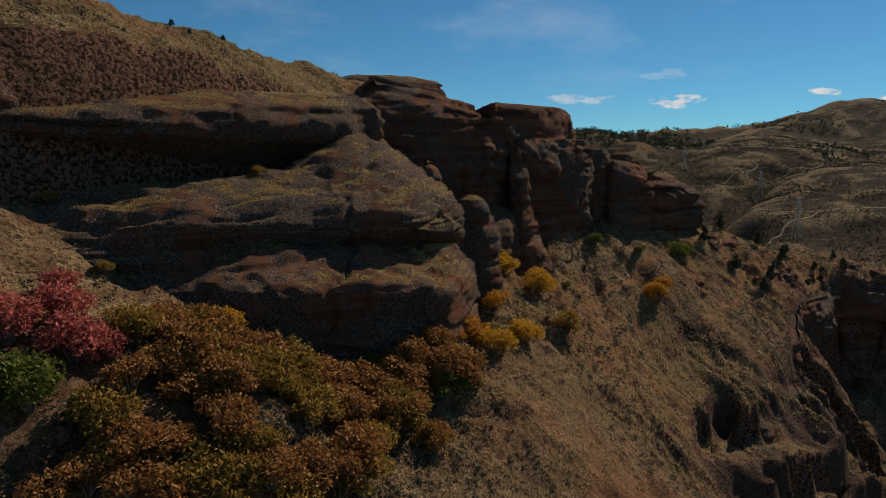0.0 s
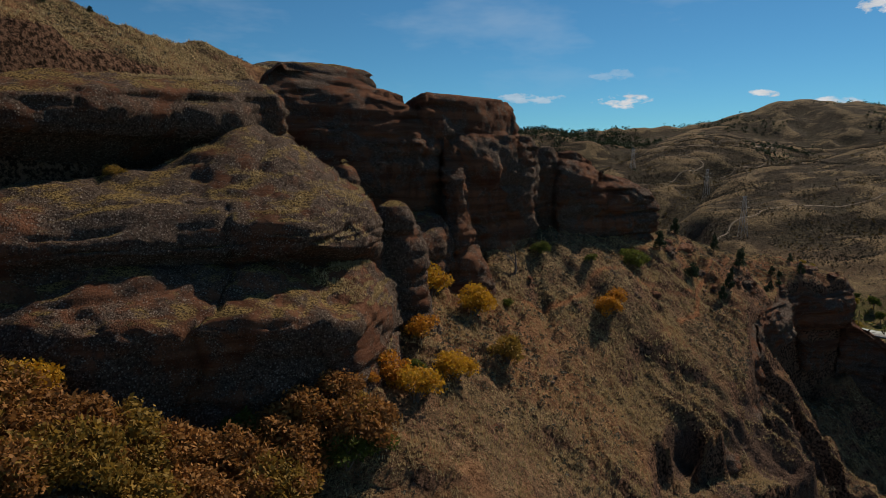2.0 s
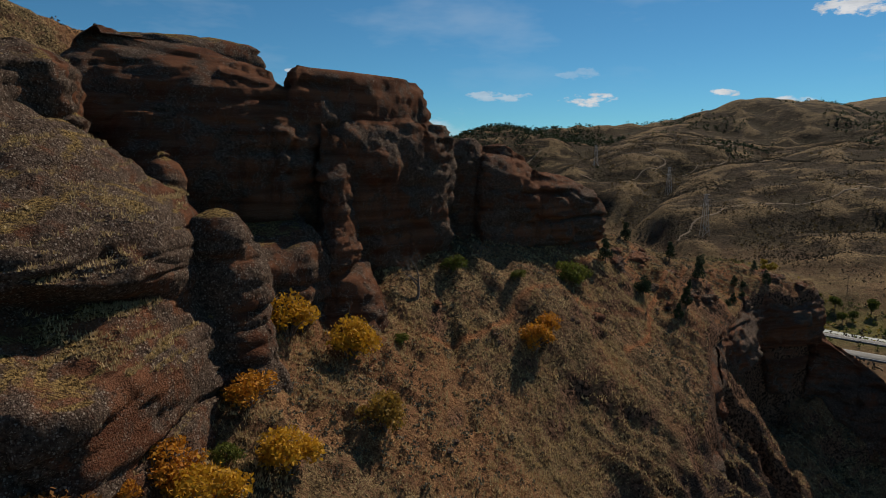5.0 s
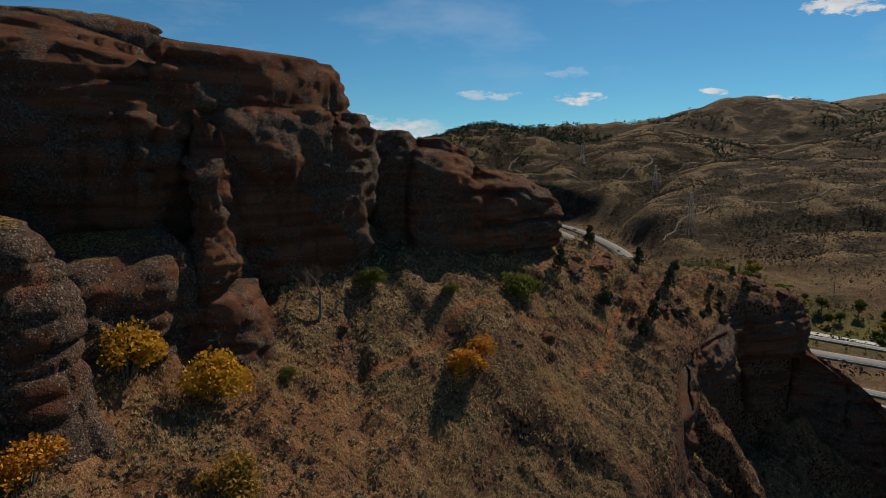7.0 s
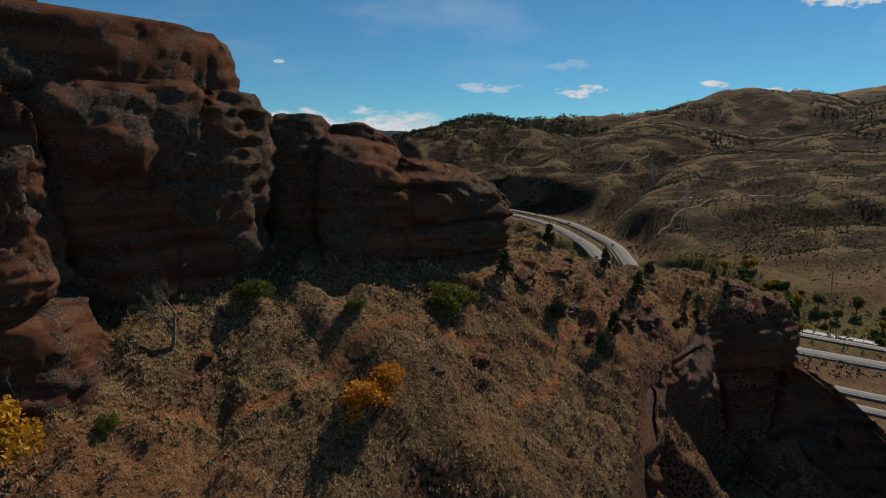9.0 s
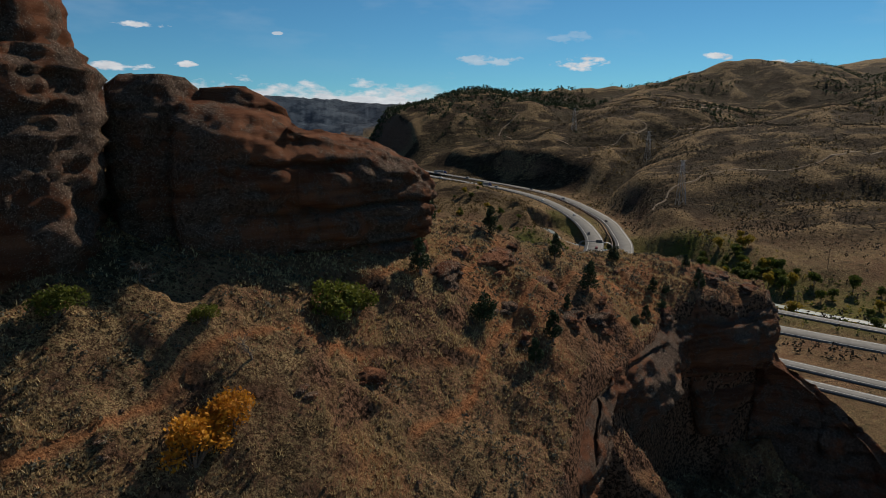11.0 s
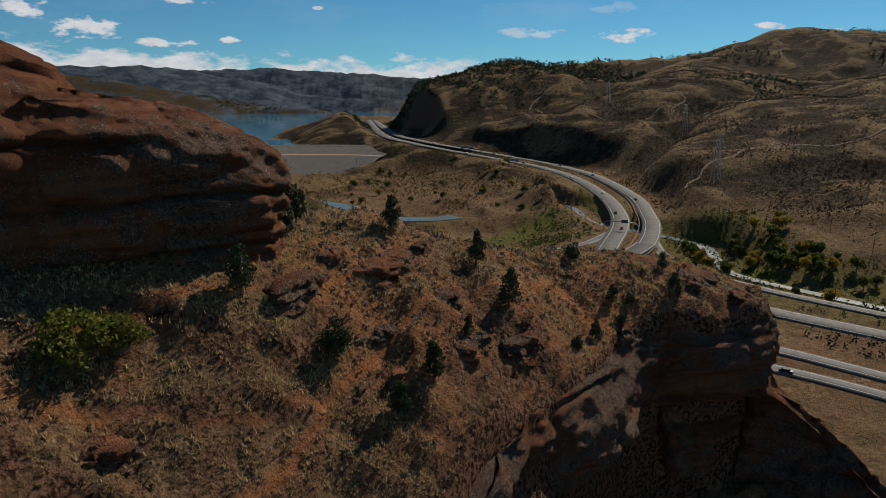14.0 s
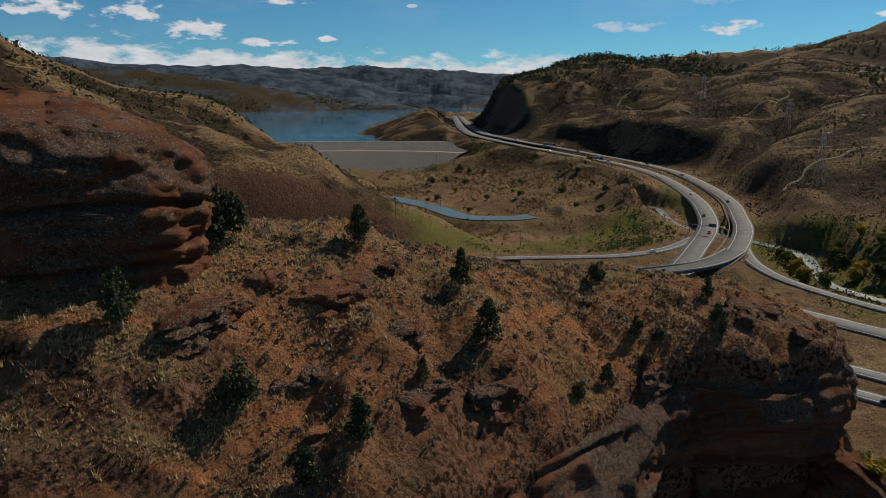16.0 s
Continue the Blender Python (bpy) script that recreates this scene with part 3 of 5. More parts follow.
def boxes_mesh(name, boxes, mat, bevel=0.0):
    """Boxes as (centre, size) in one mesh."""
    bm = bmesh.new()
    for c, s in boxes:
        bmesh.ops.create_cube(bm, size=1, matrix=Matrix.Translation(c) @ Matrix.Diagonal((*s, 1)))
    if bevel:
        bmesh.ops.bevel(bm, geom=bm.edges[:], offset=bevel, segments=2, affect="EDGES")
    me = bpy.data.meshes.new(name)
    bm.to_mesh(me)
    bm.free()
    me.materials.append(mat)
    return me


def tube_points(path, radii, sides=6):
    """Rings round a path, as an array for grid_mesh."""
    p = np.array(path, float)
    tang = np.gradient(p, axis=0)
    tang /= np.linalg.norm(tang, axis=1)[:, None] + 1e-9
    ref = np.array([0.31, 0.95, 0.08])
    a = np.cross(tang, ref)
    a /= np.linalg.norm(a, axis=1)[:, None] + 1e-9
    b = np.cross(tang, a)
    th = np.linspace(0, 2 * math.pi, sides, endpoint=False)
    r = np.asarray(radii, float)[:, None, None]
    return p[:, None] + r * (a[:, None] * np.cos(th)[None, :, None] + b[:, None] * np.sin(th)[None, :, None])


def tubes_mesh(name, tubes, mat, sides=6):
    V, Q, base = [], [], 0
    for path, radii in tubes:
        g = tube_points(path, radii, sides)
        n = len(path)
        idx = base + np.arange(n * sides).reshape(n, sides)
        idx = np.concatenate([idx, idx[:, :1]], 1)
        Q.append(np.stack([idx[:-1, :-1], idx[:-1, 1:], idx[1:, 1:], idx[1:, :-1]], -1).reshape(-1, 4))
        V.append(g.reshape(-1, 3))
        base += n * sides
    return quads_mesh(name, np.concatenate(V), np.concatenate(Q), mat)


def lines(dense0, dense1, step, low, high):
    mid = list(np.arange(dense0, dense1, step))

    def run(start, stop, sign):
        out, p, s = [], start, step
        while sign * (stop - p) > 0:
            d = abs(p - start)
            s = min(step + 0.04 * d, 7.5) if d < 900 else min(s * 1.06, 60)
            p += sign * s
            out.append(p)
        return out

    return np.array(run(dense0, low, -1)[::-1] + mid + run(mid[-1], high, 1))


# ---- ground ----
PATHS = [
    [(38, 118, 0), (44, 121, 0), (50, 124.5, 0), (55, 126.5, 0), (60, 130.5, 0), (64, 136, 0), (69, 142.5, 0), (74, 146.5, 0), (78, 151, 0), (84, 160, 0)],
    [(22, 104, 0), (27, 106.5, 0), (32, 111, 0), (38, 118, 0)],
    [(52, 119, 0), (58, 125, 0), (60, 130.5, 0)],
    [(44, 127, 0), (50, 130.5, 0), (56, 136, 0), (62, 143, 0), (66, 150, 0)],
]
gx = lines(-50, 120, 0.66, -3000, 2600)
gy = lines(28, 188, 0.66, -400, 4990)
GX, GY = np.meshgrid(gx, gy)
GZ = height(GX, GY)
trail = np.full(GX.shape, 1e9)
near_box = (GX > 10) & (GX < 100) & (GY > 90) & (GY < 175)
for p in PATHS:
    d, _ = along(p, GX[near_box] + 0.6 * vnoise(GX[near_box] / 3, GY[near_box] / 3, 0, 77), GY[near_box] + 0.6 * vnoise(GX[near_box] / 3, GY[near_box] / 3, 5, 78))
    trail[near_box] = np.minimum(trail[near_box], d)
on_trail = 1 - smooth(0.15, 0.6, trail)
GZ = GZ - 0.1 * on_trail
ground_mesh = grid_mesh("ground", np.stack([GX, GY, GZ], -1), GROUND)
hill = smooth(60, 100, GZ) * (1 - smooth(260, 420, np.hypot(GX, GY)))
spur_soil = smooth(130, 175, GX * AX + GY * AY) * hill
grass = np.clip(0.75 + 0.5 * fbm(GX / 14, GY / 14, 0, 3, 81) - 0.45 * spur_soil, 0, 1)
grass = grass * (0.78 + 0.22 * smooth(110, 128, GZ) * hill) + (0.35 + 0.4 * (1 - smooth(42, 56, GZ))) * (1 - hill) * smooth(-0.3, 0.5, fbm(GX / 60, GY / 60, 0, 3, 85))
river_d, _ = along(RIVER, GX, GY)
pond_d, _ = along(POND, GX, GY)
marsh, _ = along([(30, 470, 0), (120, 520, 0), (180, 560, 0)], GX, GY)
green = 0.9 * (1 - smooth(12, 60, river_d)) * (GX > 235) + 0.2 * (1 - smooth(8, 30, pond_d)) + 0.9 * (1 - smooth(6, 22, marsh))
green = np.clip(green * (0.6 + 0.6 * vnoise(GX / 22, GY / 22, 0, 83)), 0, 1)
grass = np.clip(grass + 0.8 * smooth(124, 131, GZ) * hill, 0, 1)
red_soil = np.clip(0.7 * spur_soil * smooth(-0.15, 0.4, fbm(GX / 9, GY / 9, 1, 3, 84)) + 0.45 * hill * smooth(0.15, 0.6, fbm(GX / 11, GY / 11, 3, 3, 86)) + on_trail, 0, 1)
# how much each place takes the haze-tinted forest colour, mostly by distance
hazy_forest = np.clip(0.95 * smooth(3780, 3960, GY - 0.12 * GX) + 0.6 * smooth(3000, 3400, GY) * (GX < 100) * smooth(-0.05, 0.35, fbm(GX / 150, GY / 150, 0, 3, 89)), 0, 0.95)
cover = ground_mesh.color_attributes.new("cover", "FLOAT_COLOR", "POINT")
cover.data.foreach_set("color", np.stack([grass, green, red_soil, hazy_forest], -1).reshape(-1).astype(np.float32))
open_range = ground_mesh.attributes.new("open_range", "FLOAT", "POINT")
open_range.data.foreach_set("value", np.clip(smooth(150, 260, np.hypot(GX - 20, GY - 110)) * (0.92 - (0.62 + 0.3 * smooth(-0.1, 0.4, fbm(GX / 45, GY / 45, 0, 3, 97))) * (1 - smooth(42, 56, GZ))), 0, 1).reshape(-1).astype(np.float32))
bare = ground_mesh.attributes.new("bare_rock", "FLOAT", "POINT")
bare.data.foreach_set("value", np.clip(crag_zone(GX, GY) * (0.45 + 0.9 * fbm(GX / 6, GY / 6, 2, 3, 108)), 0, 1).reshape(-1).astype(np.float32))
# the open range is coloured darker in its hollows and paler on its swells
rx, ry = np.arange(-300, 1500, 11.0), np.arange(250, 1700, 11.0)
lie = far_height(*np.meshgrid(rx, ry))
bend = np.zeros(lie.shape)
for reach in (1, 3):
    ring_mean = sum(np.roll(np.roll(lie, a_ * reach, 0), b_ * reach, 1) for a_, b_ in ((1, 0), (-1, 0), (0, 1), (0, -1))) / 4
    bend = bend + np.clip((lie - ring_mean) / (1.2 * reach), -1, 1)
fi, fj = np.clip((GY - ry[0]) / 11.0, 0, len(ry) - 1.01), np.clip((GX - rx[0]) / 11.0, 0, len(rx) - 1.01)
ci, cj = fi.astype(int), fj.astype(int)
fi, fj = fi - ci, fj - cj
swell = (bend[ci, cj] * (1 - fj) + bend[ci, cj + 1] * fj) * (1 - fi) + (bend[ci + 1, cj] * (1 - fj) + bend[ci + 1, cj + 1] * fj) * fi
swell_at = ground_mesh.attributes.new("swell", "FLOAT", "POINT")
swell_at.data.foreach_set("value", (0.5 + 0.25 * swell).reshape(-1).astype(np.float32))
ground = tagged(new("ground", ground_mesh), "dry grassy hillside and valley with bare red soil", "ground", kind="structure")

lake = new("water", grid_mesh("water", np.stack([*np.meshgrid(np.linspace(-2500, 900, 12), np.linspace(975, 4000, 12)), np.full((12, 12), LAKE)], -1), WATER))
tagged(lake, "calm blue reservoir behind the dam", "water", kind="structure")

# ---- rock masses ----


def closed_curve(points, n):
    p = np.array(points, float)
    k = len(p)
    t = np.linspace(0, k, n * 4, endpoint=False)
    i = t.astype(int)
    f = (t - i)[:, None]
    c = cubic(p[(i - 1) % k], p[i % k], p[(i + 1) % k], p[(i + 2) % k], f)
    s = np.r_[0, np.cumsum(np.hypot(*(np.roll(c, -1, 0) - c).T))]
    c = np.concatenate([c, c[:1]])
    w = np.linspace(0, s[-1], n, endpoint=False)
    return np.stack([np.interp(w, s, c[:, 0]), np.interp(w, s, c[:, 1])], -1), s[-1]


def rock_mesh(outline, low, top, profile, rough=1.0, step=0.42, dome=1.0, layer=3.3, mat=None, blocky=False):
    """A rock mass: plan outline, foot height, top (a height or a function of the place), and how far each level is set in."""
    ring, length = closed_curve(outline, 60)
    area = np.sum(ring[:, 0] * np.roll(ring[:, 1], -1) - ring[:, 1] * np.roll(ring[:, 0], -1))
    if area < 0:
        outline = outline[::-1]
    n = max(24, int(length / step))
    ring, _ = closed_curve(outline, n)
    tang = np.roll(ring, -1, 0) - np.roll(ring, 1, 0)
    out = np.stack([tang[:, 1], -tang[:, 0]], -1) / (np.linalg.norm(tang, axis=1)[:, None] + 1e-9)
    for _ in range(6):
        out = (np.roll(out, 1, 0) + out * 2 + np.roll(out, -1, 0)) / 4
    edge_top = top(ring[:, 0], ring[:, 1]) if callable(top) else np.full(n, float(top))
    m = max(8, int((edge_top.max() - low) / step))
    hs, ins = zip(*profile)
    rows = []
    for q in np.linspace(0, 1, m):
        rows.append(np.c_[ring - out * np.interp(q, hs, ins), low + (edge_top - low) * q])
    centre, last = ring.mean(0), rows[-1]
    caps = max(6, int(math.sqrt(abs(area)) / 2 / step / 1.3))
    for q in np.linspace(0, 1, caps)[1:]:
        xy = last[:, :2] * (1 - q) + centre * q
        flat = top(xy[:, 0], xy[:, 1]) if callable(top) else np.full(n, float(top))
        rows.append(np.c_[xy, flat + dome * (1 - (1 - q) ** 2)])
    V = np.array(rows)
    push = rough * (broken_blocks(V) if blocky else weathering(V, layer) + (0.42 * broken_blocks(V) if mat is STONE else 0))
    N = np.zeros_like(V)
    N[:m, :, :2] = out[None]
    fade = np.linspace(0, 1, len(rows) - m + 1)[1:]
    for k, f in enumerate(fade):
        N[m + k, :, :2] = out * max(0, 1 - 3 * f)
        N[m + k, :, 2] = min(1, 2 * f) * 0.5
    V = V + N * push[..., None]
    me = grid_mesh("rock", V, mat or ROCK, wrap=True)
    return chiselled(me) if blocky else me


def chiselled(me):
    """Hard facets in place of a soft skin."""
    me.polygons.foreach_set("use_smooth", np.zeros(len(me.polygons), dtype=bool))
    return me


def weathering(V, layer):
    """Rounded swells with creases between them, undercut seams, hollows and knobs, as a push along the face."""
    x, y, z = V[..., 0], V[..., 1], V[..., 2]
    wx, wy = x + 1.6 * vnoise(x / 5, y / 5, z / 5, 63), y + 1.6 * vnoise(x / 5, y / 5, z / 5, 64)
    swell = np.abs(vnoise(wx / 6.5, wy / 6.5, z / 4.6, 46)) ** 0.7
    lesser = np.abs(vnoise(wx / 2.6, wy / 2.6, z / 1.7, 61)) ** 0.8
    phase = z / layer + 0.45 * vnoise(x / 16, y / 16, 0, 41) - 0.012 * (x - y)
    seam = np.exp(-((((phase % 1.0) - 0.5) / 0.055) ** 2)) * smooth(-0.25, 0.3, vnoise(x / 9, y / 9, z / 6, 48))
    thin = np.exp(-(((((z + 0.5 * vnoise(x / 5, y / 5, 3, 42)) / 1.35) % 1.0 - 0.5) / 0.13) ** 2)) * smooth(0.05, 0.45, vnoise(x / 5, y / 5, z / 2.5, 47))
    crack = np.exp(-((vnoise(wx / 7, wy / 7, z / 40, 44) / 0.035) ** 2)) * smooth(-0.1, 0.4, vnoise(x / 11, y / 11, z / 9, 49))
    hollow = smooth(0.42, 0.72, vnoise(wx / 3.6, wy / 3.6, z / 2.0, 52))
    ledges = vnoise(x / 7, y / 7, z / 0.85, 53) * smooth(-0.3, 0.3, vnoise(x / 10, y / 10, z / 7, 54))
    push = 1.05 * (swell - 0.42) + 0.4 * (lesser - 0.4) + 0.5 * fbm(x / 9, y / 9, z / 8, 2, 51) + 0.34 * ledges
    push = push - 0.9 * seam - 0.4 * thin - 0.75 * crack - 0.45 * hollow
    knobs = 0.2 * (0.45 - np.abs(vnoise(x / 0.9, y / 0.9, z / 0.62, 66))) + 0.14 * vnoise(x / 1.6, y / 1.6, z / 1.0, 67)
    return push + knobs


def broken_blocks(V):
    """Split sandstone blocks, as a push along the face."""
    x, y, z = V[..., 0], V[..., 1], V[..., 2]
    wa, wb, wc = x + 0.7 * vnoise(x / 2, y / 2, z / 2, 63), y + 0.7 * vnoise(x / 2, y / 2, z / 2, 64), z + 0.3 * vnoise(x / 3, y / 3, z, 65)
    push = 0.3 * fbm(x / 3, y / 3, z / 2, 2, 51)
    for size, tall, amount, seed in ((1.7, 0.8, 0.4, 66), (0.9, 0.45, 0.22, 67)):
        push = push + amount * hashed(np.floor(wa / size).astype(np.int64), np.floor(wb / size).astype(np.int64), np.floor(wc / tall).astype(np.int64), seed)
    return push


def loft_mesh(guides, rough=1.0, step=0.42, layer=4.0):
    """A rock slope drawn through guide lines from its foot to its back, with weathered ledges."""
    g = np.array(guides, float)
    rows, k = g.shape[:2]
    n = int(np.linalg.norm(np.diff(g[0], axis=0), axis=1).sum() / step)
    t = np.linspace(0, k - 1.0001, n)
    i = t.astype(int)
    f = (t - i)[None, :, None]
    c = cubic(g[:, np.clip(i - 1, 0, k - 1)], g[:, i], g[:, np.clip(i + 1, 0, k - 1)], g[:, np.clip(i + 2, 0, k - 1)], f)
    m = int(np.linalg.norm(np.diff(g[:, k // 2], axis=0), axis=1).sum() / step)
    q = np.linspace(0, rows - 1.0001, m)
    i = q.astype(int)
    f = (q - i)[:, None, None]
    V = cubic(c[np.clip(i - 1, 0, rows - 1)], c[i], c[np.clip(i + 1, 0, rows - 1)], c[np.clip(i + 2, 0, rows - 1)], f)
    N = np.cross(np.gradient(V, axis=1), np.gradient(V, axis=0))
    N /= np.linalg.norm(N, axis=2)[..., None] + 1e-9
    x, y, z = V[..., 0], V[..., 1], V[..., 2]
    lumps = 0.7 * fbm(x / 9, y / 9, z / 5, 2, 55)
    V = V + N * (rough * (weathering(V, layer) + lumps))[..., None]
    return grid_mesh("rock", V, ROCK)


def rock(label, *args, **more):
    return tagged(new("rock_outcrop", rock_mesh(*args, **more)), label, "rock formation")


def soil_top(lift):
    return lambda x, y: table_height(np.asarray(x, float), np.asarray(y, float)) + lift


def sloped(x0, y0, z0, gx_, gy_):
    return lambda x, y: z0 + gx_ * (x - x0) + gy_ * (y - y0)


CLIFF = ((0, 0.8), (0.25, 0.6), (0.5, 0.2), (0.8, -0.2), (0.93, 0.4), (1, 1.8))
SHEER = ((0, -6), (0.35, -2.5), (0.5, 0.6), (0.72, 2.6), (0.84, 1.0), (0.9, -1.1), (0.97, -0.8), (1, 0.4))
ROUND = ((0, -0.8), (0.3, -0.2), (0.6, 0.9), (0.85, 2.6), (1, 5.0))

overhang = thing("overhanging_cliff", "dark overhanging conglomerate cliff with a shaded alcove", "cliff")
part("alcove_wall", rock_mesh([(-46, 60), (-36, 66), (-29, 70.5), (-23.5, 76), (-18, 83), (-11, 90), (-8, 95), (-14, 103), (-30, 90), (-44, 78)], 116, sloped(-20, 80, 129.4, -0.05, 0.0), ((0, 5.5), (0.5, 5.5), (0.66, 4.2), (0.82, 1.0), (0.94, 0.0), (1, 1.0)), 0.7, layer=6.0), overhang)
part("brow", rock_mesh([(-47, 57.6), (-36, 63.4), (-28.6, 68.2), (-22.6, 74), (-17, 80.6), (-11.6, 87), (-8.5, 93.5), (-14, 103), (-30, 92), (-44, 80)], 127.6, sloped(-20, 80, 133.2, 0.08, 0.05), ((0, 1.2), (0.15, 0.3), (0.45, 0.2), (0.7, 0.9), (0.85, 2.2), (1, 4.5)), 1.0, layer=2.9), overhang, "rounded grey brow above the alcove")
rock("rounded orange rock column beside the alcove", [(-50, 56), (-43, 58), (-40, 63), (-44, 68), (-52, 66)], 108, 133, CLIFF)
dome = thing("rock_dome", "broad grey conglomerate dome with grassy shoulder and ledges", "rock formation")
DOME_FOOT = [(-46, 46, 104), (-36, 52, 106), (-26, 57.5, 106), (-18, 61.5, 105), (-11, 64, 104), (-4, 66.8, 103.5), (1, 69.5, 103.5), (3.6, 74, 104), (4.5, 80, 104.5), (5, 87, 105), (4, 94, 106)]
DOME_UNDER = [(-46, 46.2, 108), (-35.8, 52.6, 108.5), (-25.8, 58.2, 108.5), (-17.8, 62.2, 108), (-11, 64.8, 107.5), (-4.2, 67.6, 107.3), (0.6, 70.2, 107), (3, 74.2, 107), (3.9, 80, 107.5), (4.4, 87, 108.5), (3.5, 93.6, 110)]
DOME_RIM = [(-45, 47.5, 113), (-35.5, 53, 113), (-25.5, 58.7, 112.6), (-17.5, 62.2, 112.9), (-11, 64.8, 112.8), (-4.5, 67.5, 112.4), (0.6, 70.2, 112), (2.9, 74.4, 111.8), (3.6, 80, 111.5), (4, 87, 112.5), (3, 93, 114)]
DOME_STEP = [(-46, 50, 115.6), (-36.2, 55.2, 115.5), (-26.5, 60.8, 115.2), (-19, 65, 114.6), (-13, 68.5, 114.3), (-6.5, 71.8, 114), (-1.6, 74.8, 113.7), (0.8, 77.8, 113.5), (2.2, 82, 113.5), (2.8, 87.6, 114.3), (1.8, 93, 116)]
DOME_FACE = [(-46, 52, 117), (-36.5, 57, 117.3), (-27, 62.3, 117), (-19.8, 67, 116.8), (-13.8, 70.7, 116.4), (-7.4, 74.4, 116), (-2.4, 77.6, 115.6), (0.3, 80, 115.2), (2, 83.7, 114.8), (2.6, 88, 115.6), (1.7, 93, 118)]
DOME_CROWN = [(-46, 58, 120.3), (-37, 61, 120.8), (-28.5, 65, 121.3), (-21, 69, 121.6), (-15.2, 73.2, 121.8), (-8.6, 73.6, 121.6), (-3.6, 75.2, 121.2), (0.2, 80, 120.3), (2, 84.6, 119.2), (2.4, 88.6, 119.2), (1.4, 93, 120.4)]
DOME_BACK = [(-46, 62, 122.4), (-38, 66, 122.8), (-30, 71, 123), (-23, 77, 123.4), (-17, 83, 125.6), (-12, 89, 128.8), (-7.5, 91, 126.8), (-4, 92, 124.4), (-1.5, 92.6, 122.8), (-0.5, 94, 122), (-1, 96, 121.5)]
DOME_BULGE = [(-46, 54.4, 118.6), (-36.6, 59, 118.8), (-27.4, 62.4, 118.6), (-20, 65.4, 118.5), (-14, 69, 118.2), (-7.8, 70.8, 118), (-3, 71.6, 117.8), (0.6, 76.6, 117.4), (2.3, 82.4, 117), (2.8, 87.6, 117.3), (1.8, 93, 119)]
DOME_END = [(x - 3, y + 6, z - 7) for x, y, z in DOME_BACK]


def nearer(guide):
    """The slab's lip stands out over the brush; its far end sinks into the grassy bank."""
    return [(x, y + (3.0 if x < -30 else 1.2 if x < -22 else -1.7 if x < 2 else 0), z) for x, y, z in guide]


part("lower_slab", loft_mesh([nearer(DOME_FOOT), nearer(DOME_UNDER), nearer(DOME_RIM), nearer(DOME_STEP), DOME_FACE], 0.75, 0.32), dome)
part("upper_dome", loft_mesh([[(x + 0.4, y - 0.6, z - 1.4) for x, y, z in DOME_FACE], DOME_FACE, DOME_BULGE, DOME_CROWN, DOME_BACK, DOME_END], 0.7, 0.32, layer=5.0), dome, "grey pebbly dome with straw-coloured grass on top")
rock("squat rock block beside the end of the dome", [(1.2, 86.4), (4.8, 85.4), (7, 87.4), (6.9, 90.4), (2.6, 92.4)], 103, 120.3, ((0, -2.2), (0.3, -1.2), (0.5, -0.3), (0.65, 0.2), (0.78, 0.3), (0.86, 0.2), (0.95, 0.8), (1, 1.5)), 0.9, 0.26, 0.7, 5.0)
rock("crumbling sunlit rock shelf at the foot of the tower", [(1, 93), (5.5, 93.2), (8.4, 96.5), (11, 99.2), (12.4, 103), (9, 107), (-3, 105), (-4, 96)], 104, sloped(6, 98, 116.6, 0.0, 0.28), ((0, -0.8), (0.4, -0.2), (0.75, 0.4), (0.9, 1.0), (1, 2.2)), 0.9, 0.36, 0.4, 2.2)
rock("small upright rock fin on the grassy shoulder", [(-3.2, 93.5), (-1.5, 93), (-0.4, 95), (-1.2, 97.5), (-3.6, 97.5)], 114, 125.3, CLIFF, 0.4, 0.22, 0.3)
tower = thing("cliff_tower", "tall dark cliff tower of layered red conglomerate", "cliff")
part("lower_wall", rock_mesh([(-9, 101), (2, 103), (8.6, 105), (10.6, 107.6), (11.6, 109.6), (13.6, 108.8), (16, 109.6), (20, 112.4), (24, 116.4), (26.8, 119.5), (27.5, 124), (24, 131), (10, 140), (-12, 128)], 104, 129.4, CLIFF, 1.2, layer=5.2, mat=STONE), tower)
part("cap_dome", rock_mesh([(-15, 103), (-6, 103.5), (2, 104.5), (8.5, 107.5), (10.2, 112), (8, 122), (-6, 128), (-16, 116)], 127.5, sloped(4, 106, 134.6, -0.2, 0.05), ROUND, 0.8, layer=4.5, mat=STONE), tower, "rounded dark cap dome")
part("cap_block", rock_mesh([(7, 108.5), (13, 110), (18.4, 114.3), (22.9, 119.5), (25, 125), (22, 133), (6, 132)], 127.5, 135.1, ((0, 1.6), (0.1, 1.4), (0.2, 0.2), (0.7, 0.7), (0.92, 1.1), (1, 1.7)), 0.7, dome=0.3, layer=5.5, mat=STONE), tower, "square dark cap block")
part("buttress", rock_mesh([(8.6, 105), (11.4, 101.4), (14.2, 101.6), (16.4, 104.5), (15.8, 109), (10, 110.5)], 104, sloped(12.5, 104, 122.2, -0.3, 0.9), ((0, -2.8), (0.25, -1.6), (0.4, -0.2), (0.55, 1.0), (0.7, 1.7), (0.9, 2.2), (1, 2.7)), 0.9, 0.28, 0.2, 7.0, STONE), tower, "crumbling orange buttress fin")
part("side_block", rock_mesh([(26.5, 127.5), (30, 126.5), (33, 128.5), (34, 133), (31, 137), (26.5, 136)], 106, 127.9, CLIFF, 0.8, 0.3, 0.2, 3.6, STONE), tower)
